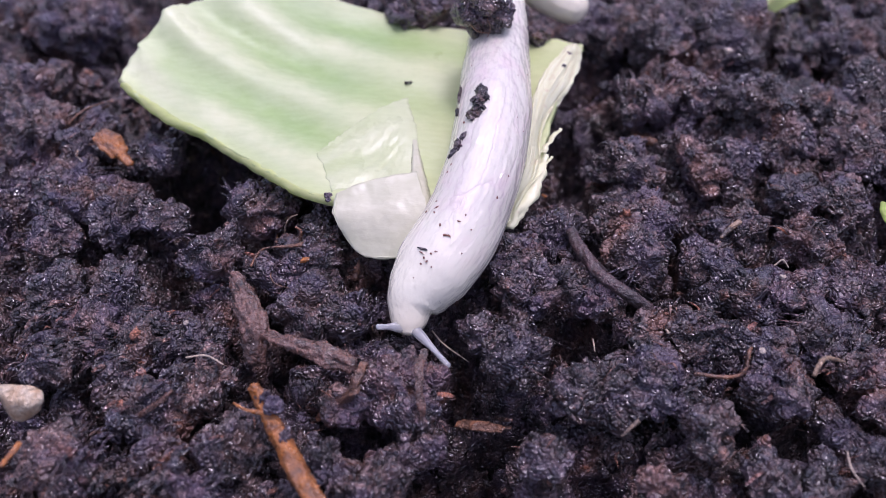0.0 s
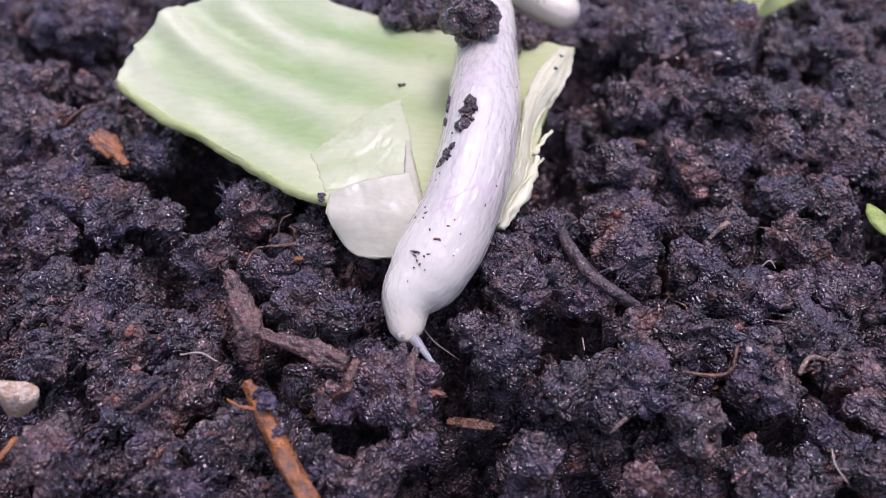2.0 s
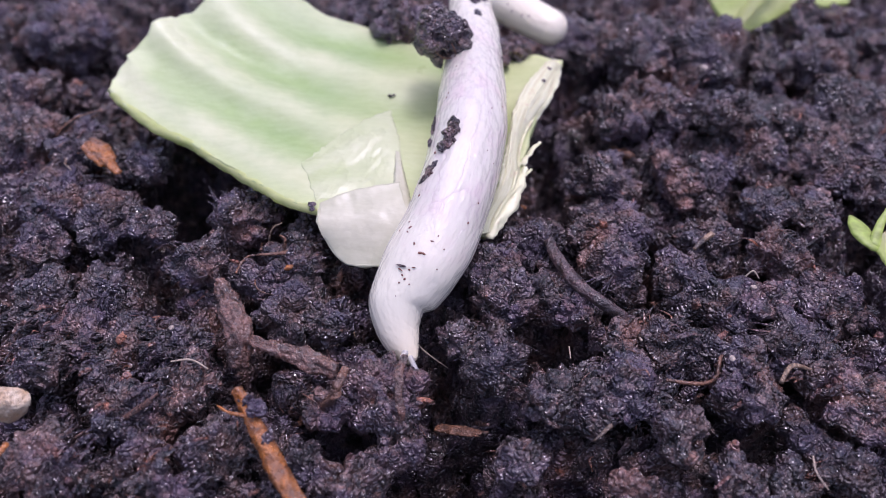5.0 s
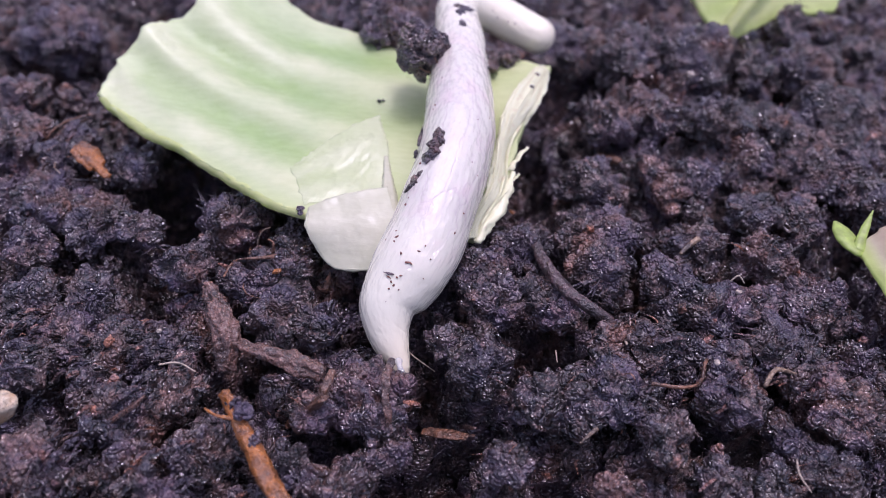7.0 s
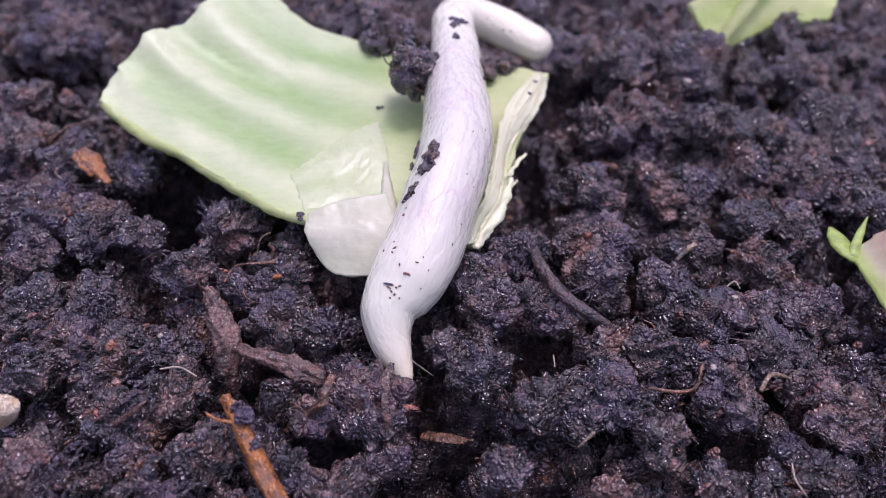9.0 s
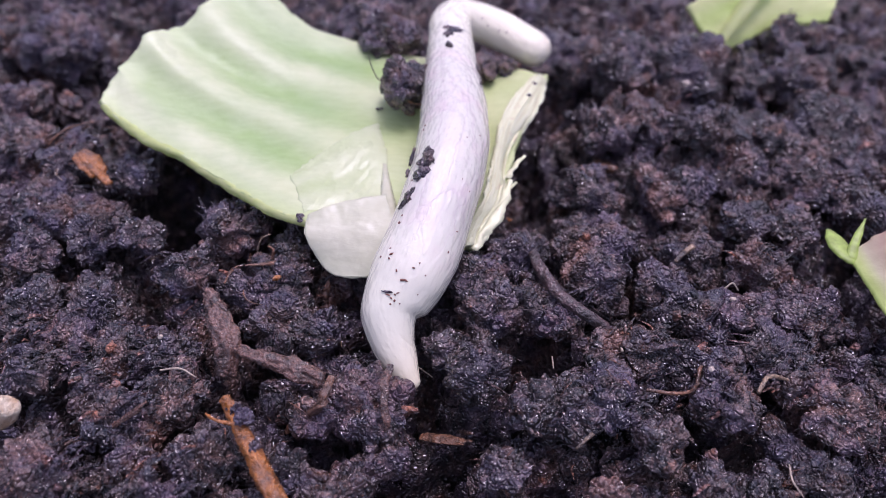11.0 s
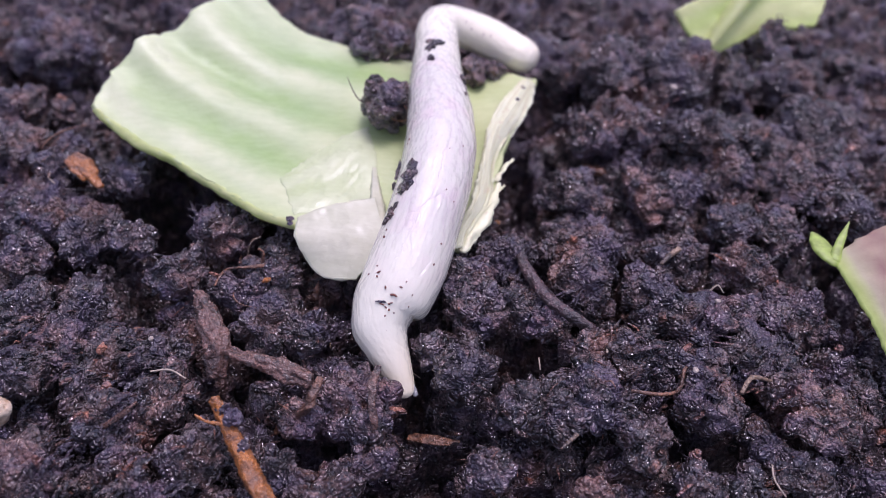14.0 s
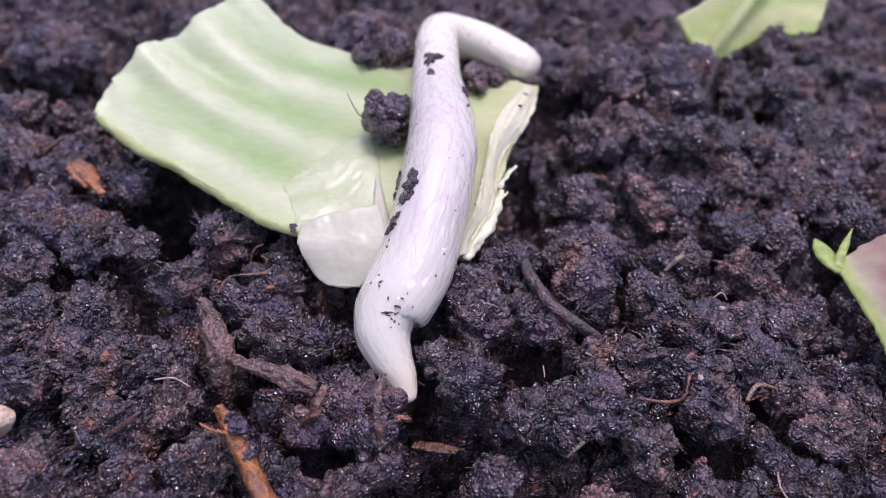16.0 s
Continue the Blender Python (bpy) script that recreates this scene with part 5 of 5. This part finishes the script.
speck(43, 60, (0.1, 0.1, 0.1), 0)
speck(20.8, 74, (0.55, 1, 0.6), 20)
speck(21.6, 88, (0.8, 0.6, 0.7), -30)
speck(20.2, 92, (0.45, 0.5, 0.5), 10)
speck(24.6, 88, (0.6, 0.42, 0.5), 10)
speck(28, 20, (1, 0.5, 0.6), 10)
speck(31.5, 26, (0.5, 0.2, 0.3), -30)
speck(7.1, 32, (0.12, 0.28, 0.14), 0)
speck(9.1, 28, (0.12, 0.2, 0.12), 0)
speck(6, 40, (0.1, 0.2, 0.1), 0)
speck(10.4, 38, (0.1, 0.16, 0.1), 0)

# ---- twigs, bark, stones and roots on the soil ----
for x, y, z, r in ((-15.9, 51.0, 4.4, 1.0), (-17.0, 52.0, 4.2, 0.7), (-14.6, 48.2, 3.7, 0.6)):
    soil_clod(x, y, r, z, label="crumb of wet soil stuck to the orange stem")
def piece(name, label, category, mat, pts, radii, sides=12, n=30, rough=0.3, flat=0.8, seed=0.0, group="", extra=(), strands=1):
    """A bit of wood, root or straw lying on the soil; split wood has several strands, side shoots are parts."""
    rng = np.random.RandomState(int(seed * 10) + len(label))
    verts, tris, at = [], [], 0
    p = np.array(pts, dtype=float)
    for k in range(strands):
        q, r = p.copy(), np.array(radii, dtype=float)
        if strands > 1:
            along = (p[-1] - p[0]) / np.linalg.norm(p[-1] - p[0])
            side = np.cross(along, (0, 0, 1))
            shift = (k - (strands - 1) / 2) / strands * 1.7
            q = p + side * shift * r.mean() + np.array([0, 0, 1]) * rng.uniform(-0.25, 0.35) * r.mean()
            q[0] += along * rng.uniform(-1.2, 1.0) * r.mean()
            q[-1] += along * rng.uniform(-1.2, 1.2) * r.mean()
            r = r * rng.uniform(0.45, 0.7)
        v, f = tube(q, tuple(r), sides, n, rough=rough * (0.6 if strands > 1 else 1), seed=seed + 3.3 * k, flat=flat)
        verts.append(v)
        tris.append(f + at)
        at += len(v)
    ob = tagged(new(name, mesh_of(name, np.vstack(verts), np.vstack(tris), mat)), label, category, group)
    for p2, r2 in extra:
        v, f = tube(p2, r2, 8, 16, rough=rough * 0.6, seed=seed + 5)
        part("side_shoot", mesh_of("side_shoot", v, f, mat), ob)
    return ob


def stone(x, y, z, size, mat, label, name="grit_grain", category="grit", seed=0.0):
    v, f = ICO[3]
    p = v * np.array(size)
    p = p + v * ((gnoise(p / max(size) * 1.3 + seed) * 0.6 + gnoise(p / max(size) * 3.1 + seed) * 0.3) * min(size))[:, None]
    p[:, :2] *= (1 + 0.3 * p[:, 2:] / size[2])
    for k in range(9):  # chipped facets
        d = Vector((math.sin(seed + 2.4 * k), math.cos(seed * 2 + 1.7 * k), math.sin(1.1 * k + seed * 3))).normalized()
        over = p @ np.array(d) - 0.8 * np.linalg.norm(np.array(d) * np.array(size))
        p = p - np.clip(over, 0, None)[:, None] * np.array(d)
    ob = new(name, mesh_of(name, p, f, mat))
    ob.location = Vector((x, y, z)) * MM
    return tagged(ob, label, category)


piece("orange_stem", "rotting orange-brown plant stem sticking out of the soil", "stem", ORANGE, [(-18.2, 53.1, 4.2), (-16.7, 51.0, 3.2), (-15.3, 48.5, 2.8), (-13.9, 46.1, 2.6), (-12.4, 43.5, 2.4), (-10.6, 40.6, 1.6)], (0.7, 0.85, 0.9, 1.0, 1.05, 1.05), sides=20, n=50, rough=0.5, flat=0.9, extra=[([(-16.5, 50.6, 3.2), (-18.6, 50.8, 3.6), (-19.9, 51.5, 3.8)], (0.35, 0.26, 0.12))])
piece("bark_piece", "wet purple-brown strip of bark lying on soil", "bark", BARK, [(-22.4, 68.1, 3.2), (-20.6, 64.4, 3.4), (-19.1, 60.9, 3.0), (-19.3, 58.6, 0.6)], (0.8, 1.35, 1.3, 0.9), sides=32, n=70, rough=1.1, flat=0.7)
piece("bark_piece", "reddish brown wet chip of wood half buried in soil", "bark", BARK, [(-18.2, 60.8, 2.6), (-14.6, 58.9, 3.0), (-11.6, 57.8, 2.8), (-9.0, 56.9, 2.2)], (0.7, 1.15, 1.15, 0.8), sides=32, n=70, rough=1.0, flat=0.7, seed=4.0)
piece("dark_twig", "dark purple twig half sunk in wet soil", "twig", TWIG, [(14.2, 77.6, 1.6), (15.2, 72.5, 2.8), (17.0, 68.6, 2.9), (19.3, 66.0, 2.8), (22.0, 64.8, 1.4)], (0.5, 0.75, 0.8, 0.85, 0.7), sides=12, n=40, rough=0.35, flat=0.9)
piece("wood_chip", "rusty brown flat wood chip", "wood chip", CHIP, [(1.9, 54.9, -5), (3.9, 53.9, -4.1), (6.4, 53, -3.4)], (0.5, 0.8, 0.4), rough=0.4, flat=0.5, group='chips in the soil', strands=3)
piece("wood_chip", "brown curled chip of bark by the slug", "wood chip", CHIP, [(-12.8, 55.3, -4.2), (-11.3, 55.5, -2.9), (-8.7, 53.6, 3), (-7.9, 55.7, 3.8)], (0.8, 1.2, 0.9, 0.5), rough=0.9, flat=0.5, seed=2.0, group='chips in the soil', strands=3)
piece("wood_chip", "orange rotten wood chip", "wood chip", ORANGE, [(-42.6, 91, 3.8), (-40.7, 89.5, 3.3), (-38.8, 87.9, 2.5)], (0.8, 1.6, 1.0), rough=0.9, flat=0.5, seed=7.0, group='chips in the soil', strands=3)
piece("wood_chip", "small rust-coloured wood chip", "wood chip", CHIP, [(26, 96.7, -1.9), (26.4, 93.5, -0.4)], (1.0, 1.3), n=14, rough=0.7, flat=0.7, seed=9.0, group='chips in the soil', strands=3)
piece("wood_chip", "dull brown splinter of wood", "wood chip", CHIP, [(8.2, 49.8, -4.4), (12.7, 49.8, -3.9)], (0.3, 0.5), rough=0.3, flat=0.5, seed=3.0, group='chips in the soil')
piece("wood_chip", "dull brown splinter of wood", "wood chip", CHIP, [(-19.2, 73.6, 1.8), (-17.2, 74.0, 1.6), (-15.1, 74.1, 1.9), (-12.7, 75.3, 0.9)], (0.2, 0.32, 0.3, 0.15), rough=0.2, flat=0.7, seed=5.0, group='chips in the soil')
piece("wood_chip", "small orange splinter by the leaf", "wood chip", ORANGE, [(12.8, 89.9, -5.6), (13.9, 89.1, -5.9)], (0.25, 0.4), n=12, rough=0.2, flat=0.5, group='chips in the soil')
piece("wood_chip", "small orange rotten flake on a clod", "wood chip", ORANGE, [(-16.8, 72.0, 0.8), (-16.0, 71.9, 1.4), (-14.9, 71.8, 1.9)], (0.2, 0.5, 0.25), n=14, rough=0.5, flat=0.45, seed=11.0, group='chips in the soil')
piece("wood_chip", "small tan flake standing in the soil", "wood chip", CHIP, [(-9.9, 71.5, -1.2), (-9.7, 72.3, -0.4), (-9.5, 73.0, 0.3)], (0.3, 0.5, 0.2), n=14, rough=0.5, flat=0.4, seed=12.0, group='chips in the soil')
piece("wood_chip", "brown splinter leaning on a clod", "wood chip", CHIP, [(25.7, 97.5, -1.6), (23.1, 92.7, -0.4)], (0.3, 0.35), n=12, rough=0.2, flat=0.5, seed=6.0, group='chips in the soil')
piece("wood_chip", "grey brown chip of bark", "wood chip", BARK, [(42.2, 91, -3.7), (39.6, 82.3, 2.5)], (0.5, 0.8), n=14, rough=0.4, flat=0.5, seed=8.0, group='chips in the soil', strands=3)
piece("bark_piece", "reddish strip of rotten bark hanging down a clod", "bark", BARK, [(-1.9, 58.0, 3.6), (-2.3, 55.4, 3.8), (-2.2, 53.2, 2.6), (-2.0, 51.6, 0.8)], (0.3, 0.5, 0.45, 0.3), sides=16, n=40, rough=0.5, flat=0.4, seed=7.0)
piece("straw", "short pale straw lying on soil", "straw", STRAW, [(31.4, 74.9, 2.0), (32.6, 76.1, 2.2), (33.8, 76.9, 2.6)], (0.26, 0.34, 0.36), n=14, rough=0.1, group='straws in the soil')
piece("straw", "short yellow straw lying on soil", "straw", STRAW, [(16.6, 48.2, 3.2), (18.3, 49.6, 3.7)], (0.12, 0.25), n=12, rough=0.05, group='straws in the soil')
piece("straw", "orange brown straw lying on soil", "straw", ORANGE, [(-38.9, 43.7, 5.6), (-38.3, 46.4, 4.9)], (0.25, 0.3), n=12, rough=0.1, group='straws in the soil')
piece("straw", "flat grey-brown dead grass blade", "straw", BARK, [(-33.2, 52.3, -3), (-25.8, 51.6, 4.8)], (0.5, 0.7), n=20, rough=0.3, flat=0.35, group='straws in the soil', strands=3)
piece("straw", "flat grey-brown dead grass blade", "straw", BARK, [(-35.6, 52.4, -3.3), (-30.2, 54, -0.6)], (0.35, 0.5), n=20, rough=0.3, flat=0.35, seed=3.0, group='straws in the soil', strands=3)
piece("root", "thin curved reddish root on the soil", "root", CHIP, [(-21.3, 71.2, 1.3), (-20.9, 72.4, 1.5), (-20.2, 73.4, 1.7), (-19.3, 73.7, 1.7)], (0.14, 0.15400000000000003, 0.098), sides=8, n=24, rough=0.05, flat=1.0, group='roots on the soil')
piece("root", "thin curved reddish root on the soil", "root", CHIP, [(-18.8, 74.4, 1.7), (-20.2, 83, -4.4), (-18.2, 79.8, 0.3), (-18.2, 83.4, -2.9)], (0.12, 0.132, 0.08399999999999999), sides=8, n=24, rough=0.05, flat=1.0, group='roots on the soil')
piece("root", "thin pale root hair on the soil", "root", ROOT, [(-25.4, 56.9, 3.7), (-23.6, 57.5, 3.2), (-21.8, 56.7, 2.8)], (0.1, 0.11000000000000001, 0.06999999999999999), sides=8, n=24, rough=0.05, flat=1.0, group='roots on the soil')
piece("root", "thin pale root hair on the soil", "root", ROOT, [(16, 62.9, -1.1), (15.9, 60.7, -0.4)], (0.09, 0.099, 0.063), sides=8, n=24, rough=0.05, flat=1.0, group='roots on the soil')
piece("root", "thin pale root hair on the soil", "root", ROOT, [(21.8, 57.4, 7), (26.3, 72.2, -9.8), (26.8, 72.8, -8.7)], (0.13, 0.14300000000000002, 0.091), sides=8, n=24, rough=0.05, flat=1.0, group='roots on the soil')
piece("root", "thin curved reddish root on the soil", "root", CHIP, [(24.6, 55.1, 3.5), (28.1, 55.1, 2.9), (30.5, 57.1, 1.4), (31.1, 58.9, 2.2), (34.8, 64.3, -2.8), (36, 64.5, -2.4)], (0.2, 0.22000000000000003, 0.13999999999999999), sides=8, n=24, rough=0.05, flat=1.0, group='roots on the soil')
piece("root", "curled tan rootlet on the soil", "root", STRAW, [(35.2, 53.4, 5.6), (36.7, 55.4, 5.5), (39.9, 57, 2.9)], (0.24, 0.264, 0.16799999999999998), sides=8, n=24, rough=0.05, flat=1.0, group='roots on the soil')
piece("root", "thin pale root hair on the soil", "root", ROOT, [(-1.2, 64.5, -1.7), (0.1, 63.2, -2.4), (2.7, 61.4, -3.1)], (0.09, 0.099, 0.063), sides=8, n=24, rough=0.05, flat=1.0, group='roots on the soil')
piece("root", "curled tan rootlet on the soil", "root", STRAW, [(-9, 66.7, -2.4), (-8, 66.2, -2.3), (-7.7, 65.5, -2.9)], (0.13, 0.14300000000000002, 0.091), sides=8, n=24, rough=0.05, flat=1.0, group='roots on the soil')
piece("root", "thin curved reddish root on the soil", "root", CHIP, [(-49.4, 99.5, -2.3), (-48.8, 104.5, -4), (-46, 105.4, -3.2)], (0.16, 0.17600000000000002, 0.11199999999999999), sides=8, n=24, rough=0.05, flat=1.0, group='roots on the soil')
piece("root", "thin curved reddish root on the soil", "root", CHIP, [(-43.9, 86.8, 3.8), (-46.8, 93.9, -1), (-42.3, 89.2, 3.6)], (0.14, 0.15400000000000003, 0.098), sides=8, n=24, rough=0.05, flat=1.0, group='roots on the soil')
piece("root", "thin pale root hair on the soil", "root", ROOT, [(36.1, 70.1, 2.6), (36.9, 70.3, 3.3), (37.6, 69.8, 2.6)], (0.1, 0.11000000000000001, 0.06999999999999999), sides=8, n=24, rough=0.05, flat=1.0, group='roots on the soil')
piece("root", "grey splinter sticking up", "root", BARK, [(5.6, 55.7, -5.3), (6.8, 53.1, -1.7)], (0.25, 0.275, 0.175), sides=8, n=24, rough=0.05, flat=1.0, group='roots on the soil')
piece("root", "thin curved tan root hair standing up from the soil", "root", STRAW, [(-18.3, 76.4, 0.5), (-18, 77.1, 1.8), (-17.5, 77.4, 2.6), (-16.6, 77.6, 3)], (0.11, 0.12100000000000001, 0.066), sides=8, n=24, rough=0.05, flat=1.0, group='roots on the soil')
piece("root", "brown upright splinter standing in the soil", "root", CHIP, [(-16.5, 74.9, 0.6), (-16.1, 75.7, 2.2), (-16.7, 76, 2.6)], (0.2, 0.22000000000000003, 0.12), sides=8, n=24, rough=0.05, flat=1.0, group='roots on the soil')
piece("root", "thin curved reddish root on the soil", "root", CHIP, [(-48.1, 95.8, 1), (-47, 96.5, 2), (-45.4, 97.8, 2.4), (-42.9, 99.4, 2.2)], (0.13, 0.14300000000000002, 0.078), sides=8, n=24, rough=0.05, flat=1.0, group='roots on the soil')
piece("root", "thin pale root hair on the soil", "root", ROOT, [(-45.2, 90.7, 1.6), (-45.2, 89.2, 1.8), (-44.4, 88.3, 1.8), (-43.9, 88, 1.2)], (0.09, 0.099, 0.054), sides=8, n=24, rough=0.05, flat=1.0, group='roots on the soil')
piece("root", "thin curved reddish root on the soil", "root", CHIP, [(-18.8, 71.8, 0.8), (-18.9, 69.6, 1.4), (-18, 68.2, 1.6), (-16.2, 68.1, 1)], (0.1, 0.11000000000000001, 0.06), sides=8, n=24, rough=0.05, flat=1.0, group='roots on the soil')
piece("root", "thin pale root hair on the soil", "root", ROOT, [(38.1, 47.8, 1.2), (37.7, 45.6, 1.8), (38.5, 44, 1.4)], (0.09, 0.099, 0.054), sides=8, n=24, rough=0.05, flat=1.0, group='roots on the soil')
piece("root", "thin curved tan root hair standing up from the soil", "root", STRAW, [(24, 65.2, 0.4), (23.4, 63.2, 1), (23.8, 62.1, 0.8)], (0.13, 0.14300000000000002, 0.078), sides=8, n=24, rough=0.05, flat=1.0, group='roots on the soil')
stone(-40.4, 52.1, 3.2, (2.1, 1.5, 2.7), PEBBLE, "tan and cream seed-like pebble on the soil", "pebble", "pebble", 3.0)
stone(-45.5, 70.2, -0.2, (0.6, 0.5, 0.6), GRIT, "pale rounded grain of grit", seed=0)
stone(36.9, 69, 2, (0.4, 0.3, 0.35), GRIT, "pale rounded grain of grit", seed=3.1)
stone(31.7, 57.6, 3.9, (0.35, 0.4, 0.3), GRIT, "pale rounded grain of grit", seed=6.2)
stone(34.5, 50.1, -6.5, (0.5, 0.4, 0.35), GRIT, "pale rounded grain of grit", seed=9.3)
stone(-26.2, 61.3, 3.7, (0.3, 0.3, 0.25), GRIT, "pale rounded grain of grit", seed=12.4)
stone(38, 106.7, 4.8, (0.6, 0.45, 0.45), GRIT, "pale rounded grain of grit", seed=15.5)
stone(35.6, 65.6, -3.5, (0.28, 0.25, 0.25), GRIT, "pale rounded grain of grit", seed=18.6)
# crumbs on the leaf
for x, y, r in ((-13.0, 78.3, 0.55), (-12.9, 77.6, 0.4), (-4.6, 98.2, 0.32), (-4.1, 98.3, 0.24), (16.0, 101.6, 0.5), (16.8, 103.2, 0.55), (15.2, 99.0, 0.35), (9.0, 78.6, 0.35), (9.4, 79.2, 0.25)):
    stone(x, y, float(leaf_z(np.array([x]), np.array([y]))[0]) + r * 0.5 + (1.2 if x > 14 else 0.1), (r, r * 0.8, r * 0.6), SOIL, "small dark crumb of soil on the leaf", "soil_crumb", "soil crumb", x)


def tip_frame(rows, t, b):
    """Pose of a tentacle: its tip at the row's place, pointing away from inside the head."""
    tip = Vector([np.interp(t, [r[0] for r in rows], [r[i] for r in rows]) for i in (1, 2, 3)])
    x = (tip - Vector(body_point(b, t))).normalized()
    y = Vector((0, 0, 1)).cross(x).normalized()
    m = Matrix((x, y, x.cross(y))).transposed().to_4x4()
    m.translation = tip * MM
    return m


def motions():
    for seg, b in KEYED:
        walk(seg, [(t, body_frame(b, t)) for t in TIMES])
    for ob, b, angle in SPECKS:
        walk(ob, [(t, speck_frame(b, angle, t)) for t in TIMES])
    inside = pose(-1.2 * MM, 0, 0)
    peeping = pose(0.5 * MM, 0.9 * MM, 0.2 * MM)
    walk(upper_tentacle, [(t, tip_frame(UPPER_TIP, t, 0.95 * BODY) if t < 8.2 else body_frame(0.99 * BODY, t) @ (peeping if 11.2 < t < 14.8 else inside)) for t in TIMES])
    walk(side_tentacle, [(t, tip_frame(SIDE_TIP, t, 0.965 * BODY) if t < 8.2 else body_frame(0.96 * BODY, t) @ inside) for t in TIMES])
    walk(carried, [(t, pose(x * MM, y * MM, z * MM, -0.4 * a, 0, a)) for t, x, y, z, a in CLOD_WAY])


motions()
